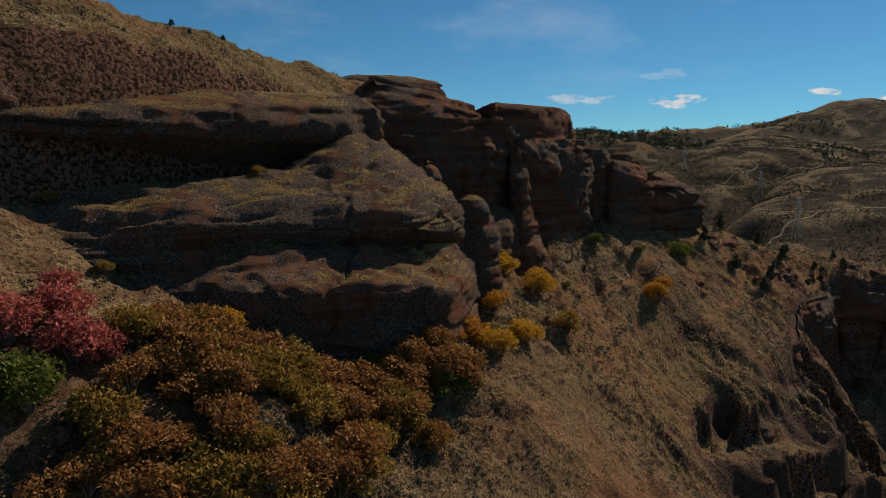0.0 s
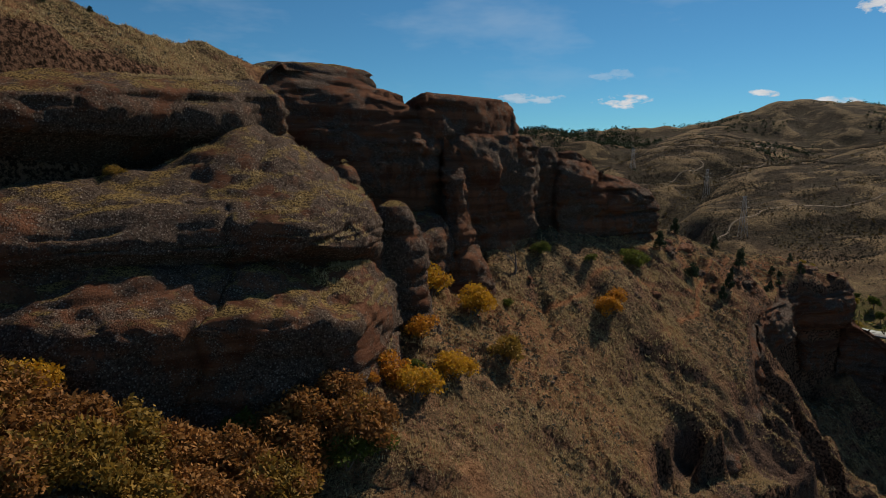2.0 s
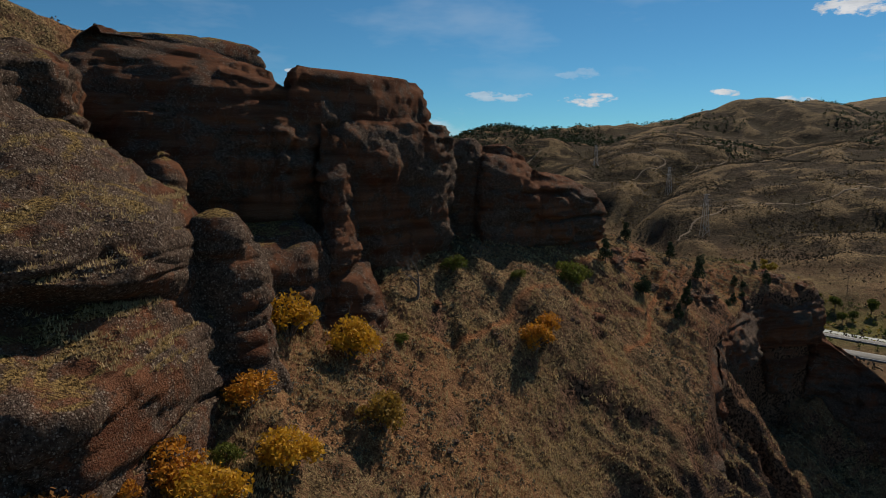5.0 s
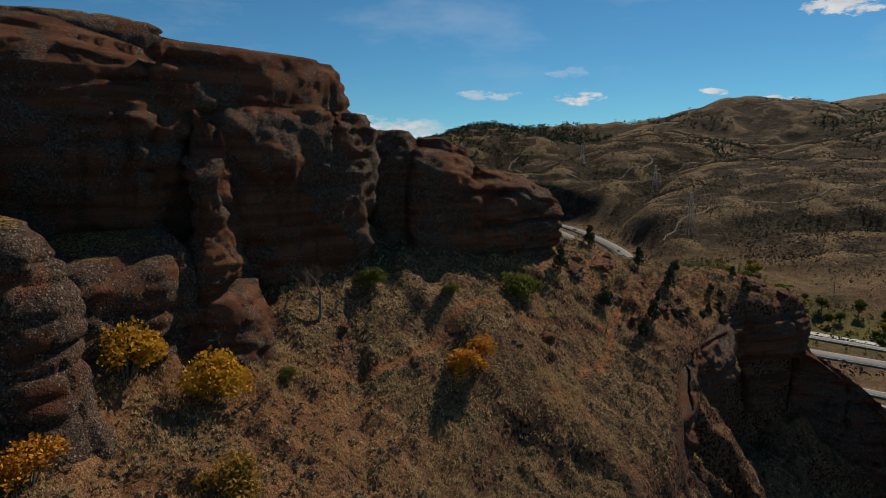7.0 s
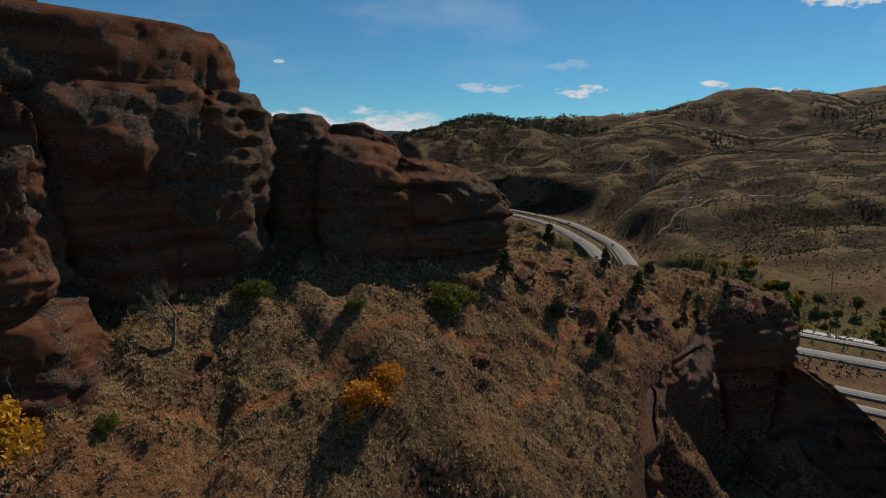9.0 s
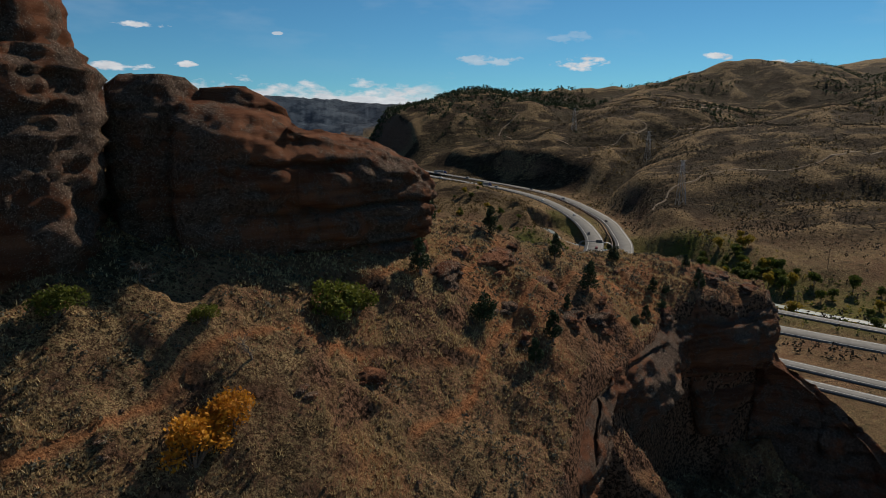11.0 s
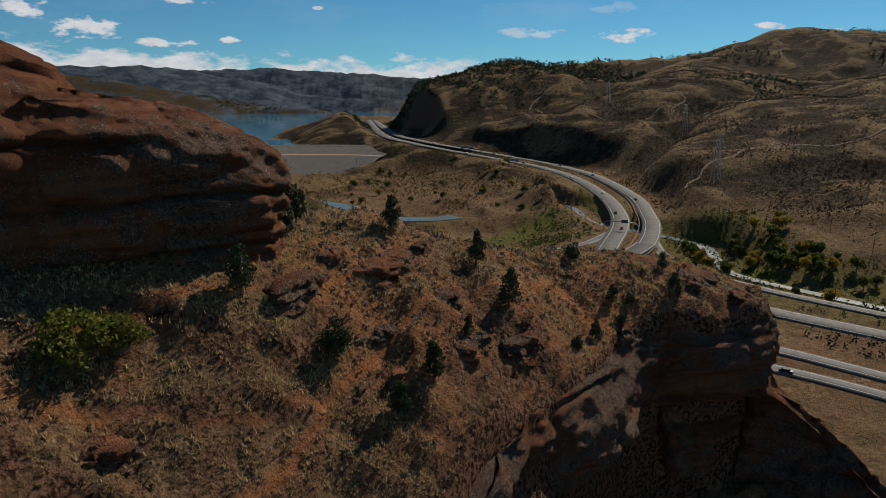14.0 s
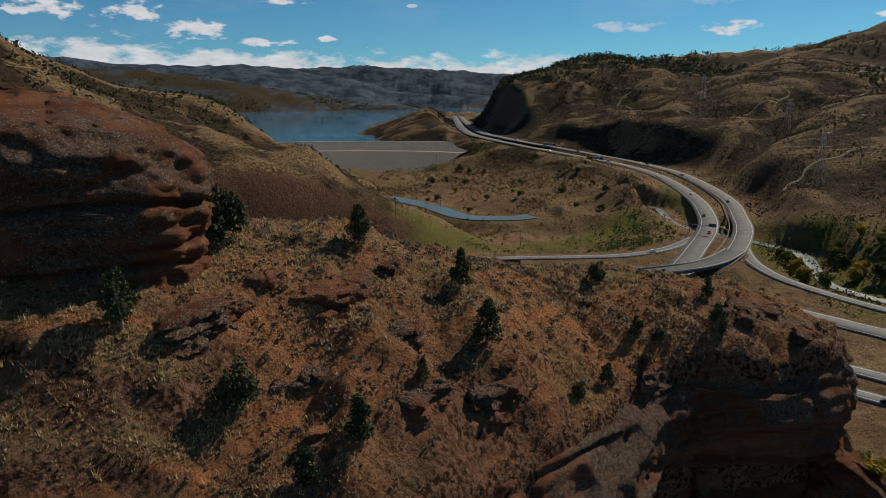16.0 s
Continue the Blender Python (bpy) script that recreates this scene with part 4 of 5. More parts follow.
rock("dark cap rock on the grassy ridge", [(-22, 134), (-12, 132), (-4, 136), (0, 142), (-8, 150), (-22, 148)], 132, 142.4, CLIFF)
prow = thing("rock_prow", "rounded dark red rock prow with a sunlit end", "rock formation")
part("rear_mass", rock_mesh([(31.5, 127), (37, 126.5), (41.5, 129.5), (44, 134), (41, 141), (32.5, 141)], 105, sloped(38, 130, 124.4, -0.25, 0.1), CLIFF, layer=4.5, mat=STONE), prow)
part("knob", rock_mesh([(33, 131.5), (36.2, 130.8), (39.5, 132.4), (42.2, 136), (40, 139.5), (33.4, 139)], 118, lambda x, y: np.minimum(127.0, 127.8 - 0.5 * (x - 35.5)), ((0, -0.8), (0.4, 0.0), (0.7, 0.2), (0.9, 0.5), (1, 1.1)), 1.0, 0.3, 0.3, 2.6, STONE), prow)
part("front_mass", rock_mesh([(40, 130), (46, 131), (51.5, 134.5), (55.6, 139), (55.2, 145), (47, 149), (39, 142)], 105, sloped(52.6, 138, 120.1, -0.26, 0.0), ((0, 1.6), (0.3, 0.8), (0.6, 0.2), (0.84, 0.2), (0.94, 0.8), (1, 1.9)), 1.15, 0.3, 0.9, 4.2, STONE), prow, "sunlit orange end of the prow")
promontory = thing("promontory_cliff", "sheer shaded cliff of the red promontory with overhanging rim", "cliff")
part("sheer_wall", rock_mesh([(68, 122), (72, 130), (77, 137), (82, 140.8), (87.5, 146.2), (92.5, 152.8), (97.5, 155.6), (105, 156.6), (111, 158.8), (115, 164), (115, 174), (112, 184), (98, 178), (84, 165), (72, 148), (64, 133)], 40, soil_top(-1.0), SHEER, 1.25, 0.42, -0.8, 4.0, STONE), promontory)
part("tip_buttress", rock_mesh([(106, 157), (111, 153), (116, 146), (121, 138), (126, 140), (124, 152), (119, 163), (112, 166)], 40, lambda x, y: np.minimum(88, 86 - 0.75 * (x - 112) + 0.35 * (y - 155)), ROUND, mat=STONE), promontory, "sloping buttress below the rim")
part("rim_head", rock_mesh([(97, 157), (102, 156.4), (107, 157.4), (111.5, 160), (113.5, 165), (112, 171), (106, 172), (101, 165)], 88, lambda x, y: bare_height(x, y) - 0.15 - 0.04 * (x - 105), ((0, 2.2), (0.3, 1.4), (0.45, -0.3), (0.62, -0.2), (0.68, 0.6), (0.75, -0.1), (0.9, 0.1), (1, 0.8)), 1.1, 0.3, -0.5, 1.6, STONE), promontory, "sunlit layered rock head at the promontory's end")
bluff = thing("rock_bluff", "broken dark rock bluff below the grassy slope", "rock formation")
part("upper_bluff", rock_mesh([(49, 99), (56, 104.5), (62, 112), (66.5, 120), (64, 126), (56, 119), (48, 108)], 55, soil_top(-1.8), SHEER, 1.2, dome=-0.8, mat=STONE), bluff)
part("lower_bluff", rock_mesh([(56, 100), (64, 106), (71, 116), (70, 124), (60, 116)], 50, sloped(62, 108, 71, 0.0, 0.15), ROUND, 1.4, mat=STONE), bluff)

# ---- roads, railway and water ----


def centre_line(points, per=14):
    p = np.array(points, float)
    t = np.linspace(0, len(p) - 1.0001, len(p) * per)
    i = t.astype(int)
    k = len(p) - 1
    c = cubic(p[np.clip(i - 1, 0, k)], p[i], p[np.clip(i + 1, 0, k)], p[np.clip(i + 2, 0, k)], (t - i)[:, None])
    tang = np.gradient(c, axis=0)[:, :2]
    return c, np.stack([tang[:, 1], -tang[:, 0]], -1) / np.linalg.norm(tang, axis=1)[:, None]


def ribbon_mesh(points, left, right, lift, mat, thick=0.25, per=14, sides=True):
    """A solid strip between two offsets from a centre line."""
    c, side = centre_line(points, per)
    cols = []
    for off, down in ((left, thick), (left, 0), ((left + right) / 2, 0), (right, 0), (right, thick)):
        if sides or not down:
            cols.append(np.c_[c[:, :2] + side * off, c[:, 2] + lift - down])
    return grid_mesh("strip", np.stack(cols, 1), mat)


def road(name, points, width, label, mat=None, edge=True, lift=0.0):
    ob = tagged(new(name, ribbon_mesh(points, -width / 2, width / 2, lift, mat or ROAD)), label, "road", kind="structure")
    if edge:
        for off in (-width / 2 + 1.2, width / 2 - 2.4):
            part("edge_line", ribbon_mesh(points, off - 0.14, off + 0.14, lift + 0.03, PAINT, 0.03), ob)
    return ob


ROAD_LABELS = {"freeway_left": "curved grey freeway carriageway with white edge lines", "freeway_right": "outer grey freeway carriageway sweeping round the bend", "slip_road": "narrow slip road leaving the freeway", "ramp_left": "pale ramp crossing the meadow", "valley_road": "straight grey road across the dry meadow", "frontage_road": "narrow frontage road beside a fence"}
for road_name, (points, width) in ROADS.items():
    road("road", points, width, ROAD_LABELS[road_name])
overpass = thing("overpass", "freeway overpass with dark deck and pale parapets", "bridge")
part("deck", ribbon_mesh(OVERPASS, -5.5, 5.5, 0.0, DARK_ROAD, 1.3), overpass)
for off in (-5.7, 5.4):
    part("parapet", ribbon_mesh(OVERPASS, off, off + 0.3, 0.85, CONCRETE, 0.85), overpass)
for px, py in ((150, 413), (118, 408.5), (88, 406)):
    for k in (-3.5, 3.5):
        part("pier", tubes_mesh("pier", [([(px, py + k, 26), (px, py + k, 36)], (0.6, 0.6))], CONCRETE, 8), overpass)
barrier = tagged(new("trim", ribbon_mesh([(x - 8.5, y + 2, z) for x, y, z in ROADS["freeway_right"][0][3:]], -0.3, 0.3, 0.9, worn("brown_barrier", (0.12, 0.07, 0.045), (0.2, 0.13, 0.09), 0.5), 1.2)), "brown median barrier between the carriageways", "barrier", kind="structure")
railway = thing("railway", "curving single railway line on grey ballast", "railway")
part("ballast", ribbon_mesh(RAILWAY, -2.6, 2.6, 0.1, BALLAST, 0.5), railway)
for off in (-0.75, 0.75):
    part("rail", ribbon_mesh(RAILWAY, off - 0.12, off + 0.12, 0.3, RUST, 0.2), railway)
tagged(new("water", ribbon_mesh(POND, -9, 8, -0.1, STREAM, 0.3, sides=False)), "still blue-grey pond in the meadow", "pond", kind="structure")
tagged(new("water", ribbon_mesh(RIVER, -3.4, 3.2, -0.5, STREAM, 0.3, sides=False)), "shallow river with riffles", "river", kind="structure")
for a, b_ in ((1, 3), (4, 7)):
    tagged(new("water", ribbon_mesh(RIVER[a:b_ + 1], -2.4, 2.0, -0.44, RAPIDS, 0.1, sides=False)), "white riffles on the river", "river", kind="structure")
dam = thing("dam", "long earth dam faced with grey riprap", "dam")
dam_axis = [(-330, 950, 66), (-239, 966, 66), (-90, 978, 66), (20, 962, 66), (74, 932, 66)]
part("crest", ribbon_mesh(dam_axis, -5, 5, 0.0, BALLAST, 6.0), dam)
dc, ds = centre_line(dam_axis)
rows = []
for off, z in ((4, 66), (40, 57), (47, 56.6), (125, 33)):
    rows.append(np.c_[dc[:, :2] + ds * off, np.full(len(dc), float(z))])
part("upper_face", grid_mesh("face", np.stack(rows[:2], 1), RIPRAP), dam)
part("berm", grid_mesh("berm", np.stack([rows[1], rows[2]], 1), DIRT), dam, "dirt track along the dam face")
part("lower_face", grid_mesh("face", np.stack(rows[2:], 1), RIPRAP), dam)
spillway = thing("spillway", "pale concrete spillway chute at the dam's end", "spillway")
part("chute", ribbon_mesh([(70, 934, 66), (88, 912, 58), (106, 891, 48), (126, 868, 38)], -5, 5, 0, CONCRETE, 1.0), spillway)
for off in (-5.4, 5.0):
    part("side_wall", ribbon_mesh([(70, 934, 66), (88, 912, 58), (106, 891, 48), (126, 868, 38)], off, off + 0.5, 2.2, CONCRETE, 3.0), spillway)

# dirt tracks that wind over the far hillside
FAR_TRACKS = [
    [(310, 905), (350, 880), (405, 900), (440, 930), (430, 980)],
    [(300, 590), (342, 625), (415, 655), (470, 640), (560, 650)],
    [(449, 886), (510, 905), (560, 890), (540, 840)],
    [(380, 1010), (440, 1030), (500, 1000), (560, 1010), (640, 1060)],
    [(240, 940), (280, 985), (260, 1030), (300, 1080)],
]
for bends in FAR_TRACKS:
    c_, s_ = centre_line([(x, y, 0) for x, y in bends], 30)
    wobble = 5 * vnoise(c_[:, 0] / 22, c_[:, 1] / 22, 0, 111)[:, None]
    c_[:, :2] += s_ * wobble
    cols = [np.c_[c_[:, :2] + s_ * off, height(c_[:, 0] + s_[:, 0] * off, c_[:, 1] + s_[:, 1] * off) + lift_] for off, lift_ in ((-1.3, -0.4), (-0.8, 0.4), (0.8, 0.4), (1.3, -0.4))]
    tagged(new("dirt_track", grid_mesh("dirt_track", np.stack(cols, 1), TRACK)), "pale dirt track winding over the dry hillside", "dirt track", kind="structure")

# ---- plants ----


def cards(rng, centres, size, flat=0.0):
    """One small bent leaf card at each place."""
    n = len(centres)
    a = rng.normal(size=(n, 3))
    a /= np.linalg.norm(a, axis=1)[:, None]
    b = rng.normal(size=(n, 3))
    b -= a * (a * b).sum(1)[:, None]
    b /= np.linalg.norm(b, axis=1)[:, None]
    s = size * rng.uniform(0.6, 1.4, (n, 1))
    v = np.stack([centres - a * s, centres + b * s * 0.55, centres + a * s, centres - b * s * 0.55], 1)
    return v.reshape(-1, 3)


def card_mesh(name, verts, mat):
    return quads_mesh(name, verts, np.arange(len(verts)).reshape(-1, 4), mat, False)


def crown_points(rng, n, lobes):
    """Points over the skins of overlapping lobes: (x, y, z, radius, squash)."""
    w = np.array([l[3] ** 2 for l in lobes])
    pick = rng.choice(len(lobes), n, p=w / w.sum())
    L = np.array(lobes)[pick]
    d = rng.normal(size=(n, 3))
    d[:, 2] = d[:, 2] * 0.9 + 0.25
    d /= np.linalg.norm(d, axis=1)[:, None]
    r = L[:, 3] * (rng.uniform(0.3, 1.0, n) ** 0.6 + 0.35 * rng.uniform(0, 1, n) ** 3)
    return L[:, :3] + d * r[:, None] * np.stack([np.ones(n), np.ones(n), L[:, 4]], 1)


def shrub_parts(seed, n=2000, size=0.034):
    """A round many-stemmed bush of unit width: stems and crown."""
    rng = np.random.default_rng(seed)
    lobes = [(0, 0, 0.42, 0.3, 0.9)]
    for k in range(15):
        a, r = rng.uniform(0, 6.28), rng.uniform(0.14, 0.42)
        lobes.append((r * math.cos(a), r * math.sin(a), rng.uniform(0.2, 0.68 - 0.5 * r), rng.uniform(0.11, 0.2), rng.uniform(0.75, 1.1)))
    crown = card_mesh("crown", cards(rng, crown_points(rng, n, lobes), size), LEAVES["orange"])
    stems = []
    for x, y, z, r, _ in lobes:
        stems.append((np.array([(x * 0.1, y * 0.1, -0.08), (x * 0.45, y * 0.45, z * 0.5), (x, y, z)]), (0.018, 0.012, 0.004)))
    return tubes_mesh("trunk", stems, BARK, 5), crown


SHRUBS = [shrub_parts(100 + k) for k in range(6)]
JUNIPERS = []
for k in range(4):
    rng = np.random.default_rng(200 + k)
    lobes = []
    for q in range(16):
        h = rng.uniform(0.15, 0.95)
        r = 0.34 * (1 - h) ** 0.6 * rng.uniform(0.4, 1.0)
        a = rng.uniform(0, 6.28)
        lobes.append((r * math.cos(a), r * math.sin(a), h, rng.uniform(0.1, 0.17) * (1.15 - 0.5 * h), 1.15))
    JUNIPERS.append((tubes_mesh("trunk", [(np.array([(0, 0, -0.08), (0.02, 0.01, 0.3), (-0.01, 0.02, 0.8)]), (0.045, 0.03, 0.01))] + [(np.array([(0, 0, 0.1 + 0.3 * l[2]), (l[0] * 0.6, l[1] * 0.6, l[2] * 0.85), l[:3]]), (0.02, 0.012, 0.004)) for l in lobes[:7]], BARK, 6),
                     card_mesh("crown", cards(rng, crown_points(rng, 1700, lobes), 0.035), JUNIPER)))


def plant(name, meshes, label, category, x, y, size, rng, mat=None, group="", tall=1.0, z=None):
    zz = float(height(np.array([x]), np.array([y]))[0]) if z is None else z
    m = pose(x, y, zz, 0, 0, rng.uniform(0, 360)) @ Matrix.Diagonal((size, size, size * tall, 1))
    top = thing(name, label, category, m, group)
    names = ("trunk", "crown")
    for nm, me in zip(names, meshes):
        ob = part(nm, me, top)
        if mat and nm == "crown":
            ob.material_slots[0].link = "OBJECT"
            ob.material_slots[0].material = mat
    return top


SHRUB_LABELS = {"orange": "rounded oak shrub with orange autumn leaves", "yellow": "rounded shrub with golden yellow autumn leaves", "brown": "oak brush with rusty brown leaves", "olive": "oak brush with olive and tan leaves", "green": "low leafy shrub still green", "red": "maple shrub with crimson autumn leaves"}
rng = np.random.default_rng(7)
SINGLE = [("yellow", 8.3, 95.5, 5.8), ("orange", 3.2, 74.6, 4.6), ("orange", 6.9, 83.4, 4.4), ("yellow", 14.0, 96.7, 5.8), ("yellow", 10.1, 78.9, 5.0), ("yellow", 5.7, 72.6, 5.2), ("olive", 17.1, 88.0, 4.8), ("green", 5.9, 78.0, 2.4), ("brown", -1.2, 67.3, 5.2), ("orange", 1.5, 71.4, 2.2),
          ("green", -7.2, 62.4, 3.6), ("brown", -3.1, 64.0, 5.4), ("olive", 0.9, 65.6, 4.4), ("orange", 36.4, 110.4, 5.2), ("orange", 38.8, 112.4, 4.2), ("green", 45.4, 125.4, 4.8), ("green", 47.4, 126.6, 3.6), ("green", 36.0, 117.9, 2.3), ("green", 26.9, 115.1, 3.6), ("green", 19.4, 101.1, 1.8)]
for kind, x, y, w in SINGLE:
    plant("shrub", SHRUBS[int(rng.integers(6))], SHRUB_LABELS[kind], "shrub", x, y, w, rng, LEAVES[kind], "autumn shrubs on the slope", rng.uniform(0.85, 1.05))
THICKET = [("red", -26.5, 45.5, 5.6), ("red", -28.6, 48, 4.6), ("red", -30.5, 44.5, 5.0), ("red", -24.5, 46.8, 3.6), ("red", -30.7, 51.3, 3.2), ("yellow", -20.3, 57.2, 4.6), ("olive", -24.2, 49.8, 5.2), ("yellow", -7.2, 49.0, 2.8), ("green", 0.3, 62.0, 4.4), ("green", 2.6, 63.4, 3.0), ("brown", -4.5, 58.7, 5.4), ("green", -26.8, 40.7, 5.0), ("olive", -23, 41.8, 4.8), ("green", -29, 39.5, 5.0)]
for k in range(96):
    u, v = rng.uniform(0, 1), rng.uniform(0, 1)
    x = -24 + 25 * u + rng.uniform(-1, 1)
    y = 36 + 19 * v + 10.5 * u
    if x > -6 and y < 55:
        continue
    THICKET.append((rng.choice(["brown", "brown", "brown", "brown", "olive", "olive"]), x, y, rng.uniform(3.4, 6.2)))
for kind, x, y, w in THICKET:
    plant("shrub", SHRUBS[int(rng.integers(6))], SHRUB_LABELS[kind], "shrub", x, y, w, rng, LEAVES[kind], "oak brush thicket", rng.uniform(0.7, 1.1))
for kind, x, y, z, w in (("olive", -35.5, 55, 114.6, 3.2), ("olive", -37, 57, 116.4, 2.6), ("brown", -34, 53.5, 113, 3.4), ("olive", -32, 54.6, 113.2, 2.6), ("brown", -38.5, 56.5, 116, 3.0), ("olive", -31, 58.5, 115.2, 2.0), ("olive", -36, 52.5, 112, 3.6), ("brown", -33, 50.6, 110.5, 3.6), ("olive", -37.5, 62, 121.6, 1.8), ("olive", -21.5, 76.5, 123.6, 2.4)):
    plant("shrub", SHRUBS[int(rng.integers(6))], SHRUB_LABELS[kind], "shrub", x, y, w, rng, LEAVES[kind], "brush on the ledges", 0.8, z)
TREES = [(53.9, 133.4, 2.9, 3.4), (74.0, 152.4, 2.2, 3.2), (76.4, 145.7, 2.9, 3.5), (88.6, 167.3, 2.9, 2.9), (60.6, 133.8, 3.0, 3.8), (87.2, 151.7, 1.6, 1.9), (84.2, 148.4, 1.7, 1.9), (91.1, 158.0, 1.2, 2.1), (93.4, 158.6, 1.5, 1.7), (71.7, 140.0, 1.5, 1.7), (68.3, 134.1, 1.6, 3.1), (65.6, 131.2, 1.6, 2.6), (100.4, 166.0, 2.2, 2.2), (99.6, 160.3, 1.7, 2.9), (55.2, 146.6, 3.0, 5.6), (91.4, 155.5, 1.9, 1.8), (65, 152.6, 2.6, 3.2)]
HILL_SHRUBS = [(-37, 78, 0.9), (-37, 92, 1.3), (-35, 93, 1.2), (-35, 101, 1.8), (-32, 98, 1.1), (-27, 108, 1.2), (-25, 113, 1.5), (-24, 119, 1.6), (-19, 124, 1.4)]
for x, y, w, h in TREES:
    plant("juniper", JUNIPERS[int(rng.integers(4))], "dark green juniper on the dry slope", "tree", x, y, h * 1.08, rng, None, "junipers on the spur", 1.0)

for x, y, h in HILL_SHRUBS:
    plant("juniper", JUNIPERS[int(rng.integers(4))], "low dark juniper on the grassy hilltop", "tree", x, y, h, rng, None, "junipers on the hilltop", 0.7)

# dead tree


def dead_tree(seed, x, y, tall, lean):
    r = np.random.default_rng(seed)
    tubes = []

    def grow(p, d, length, rad, depth):
        pts = [p]
        for _ in range(4):
            d = d + r.normal(size=3) * 0.16
            d = d / np.linalg.norm(d)
            pts.append(pts[-1] + d * length / 4)
        tubes.append((np.array(pts), np.linspace(rad, rad * 0.5, 5)))
        if depth:
            for k in range(3 if depth > 1 else 4):
                grow(pts[2 + k % 3], d + r.normal(size=3) * 0.75 + np.array([0, 0, 0.1]), length * 0.64, rad * 0.52, depth - 1)

    grow(np.array([0, 0, -0.3]), np.array([*lean, 1.0]), tall * 0.48, tall * 0.032, 5)
    ob = new("dead_tree", tubes_mesh("dead_tree", tubes, DEAD, 5))
    ob.location = (x, y, float(height(np.array([x]), np.array([y]))[0]))
    return tagged(ob, "leafless dead tree with grey branches", "tree")


dead_tree(1, 21.6, 108.6, 6.2, (0.25, 0.0))
dead_tree(2, 14.5, 100.5, 4.4, (0.1, 0.1))
dead_tree(3, 39.5, 116.5, 3.0, (-0.3, 0.1))
dead_tree(4, 31, 119.5, 2.4, (0.2, 0.1))


def scatter(n, seed, u0, u1, v0, v1, want):
    r = np.random.default_rng(seed)
    u, v = r.uniform(u0, u1, n), r.uniform(v0, v1, n)
    x, y = u * AX + v * AY, u * AY - v * AX
    keep = want(x, y, r.uniform(0, 1, n))
    x, y = x[keep], y[keep]
    z = height(x, y)
    slope = np.hypot(height(x + 0.5, y) - z, height(x, y + 0.5) - z) / 0.5
    ok = slope < 1.6
    return np.stack([x[ok], y[ok], z[ok]], 1), r


def clear_of_trail(x, y):
    d = np.full(len(x), 1e9)
    for p in PATHS:
        d = np.minimum(d, along(p, x, y)[0])
    return d > 0.32


# dry grass tufts
tufts, r = scatter(400000, 301, 30, 212, -90, 4, lambda x, y, q: (q < 0.5 - 0.12 * smooth(125, 165, x * AX + y * AY) + 0.7 * fbm(x / 6, y / 6, 0, 3, 87) - crag_zone(x, y) * (0.25 + 0.6 * fbm(x / 6, y / 6, 2, 3, 108))) & clear_of_trail(x, y))
BLADES = 4


def blade_tufts(label):
    c = np.repeat(tufts, BLADES, 0)
    n = len(c)
    a = r.uniform(0, 6.28, n)
    lean = np.stack([np.cos(a), np.sin(a), np.zeros(n)], 1)
    across = np.stack([-np.sin(a), np.cos(a), np.zeros(n)], 1)
    hgt = np.repeat(0.12 + 0.36 * r.uniform(0, 1, len(tufts)) ** 1.7, BLADES)[:, None] * r.uniform(0.6, 1.1, (n, 1))
    base = c + lean * r.uniform(0.02, 0.14, (n, 1)) - np.array([0, 0, 0.05])
    tri = np.stack([base - across * 0.05, base + across * 0.05, base + lean * hgt * r.uniform(0.2, 0.8, (n, 1)) + np.array([0, 0, 1.0]) * hgt], 1)
    tagged(new("dry_grass", quads_mesh("dry_grass", tri, np.arange(n * 3).reshape(-1, 3), STRAW, False)), label, "grass", kind="stuff")


blade_tufts("tufts of dry straw-coloured grass on the slope")

# grass on the shoulders of the rocks
spots = []
for ob_ in (*dome.children, *overhang.children):
    me_ = ob_.data
    n_ = len(me_.polygons)
    mid_, nor_ = np.zeros(n_ * 3), np.zeros(n_ * 3)
    me_.polygons.foreach_get("center", mid_)
    me_.polygons.foreach_get("normal", nor_)
    mid_, nor_ = mid_.reshape(-1, 3), nor_.reshape(-1, 3)
    want_ = (nor_[:, 2] + 0.25 * fbm(mid_[:, 0] / 5, mid_[:, 1] / 5, 0, 3, 59) > 0.86) & (mid_[:, 1] > 70 - 0.55 * mid_[:, 0]) & (r.uniform(0, 1, n_) < 0.8)
    spots.append(mid_[want_])
tufts = np.repeat(np.concatenate(spots), 2, 0)
tufts[:, :2] += r.normal(size=(len(tufts), 2)) * 0.13
blade_tufts("tufts of straw grass on the rock shoulders")

# sagebrush
sage, r = scatter(30000, 302, 10, 215, -92, 2, lambda x, y, q: (q < (0.42 + 0.25 * smooth(110, 150, x * AX + y * AY) + 0.8 * fbm(x / 13, y / 13, 4, 2, 88)) * (1 - 0.85 * smooth(118, 128, bare_height(x, y)))) & clear_of_trail(x, y))
CARDS = 18
c = np.repeat(sage, CARDS, 0)
size = np.repeat(0.15 + 0.55 * r.uniform(0, 1, len(sage)) ** 1.9, CARDS)[:, None]
d = r.normal(size=(len(c), 3))
d /= np.linalg.norm(d, axis=1)[:, None]
d[:, 2] = 0.85 * np.abs(d[:, 2])
c = c + d * size * r.uniform(0.45, 1.0, (len(c), 1))
tagged(new("sagebrush", card_mesh("sagebrush", cards(r, c, 0.05 + 0.16 * size), SAGE)), "grey-green sagebrush clumps scattered over the hillside", "shrub", kind="stuff")

# ---- boulders and small outcrops ----


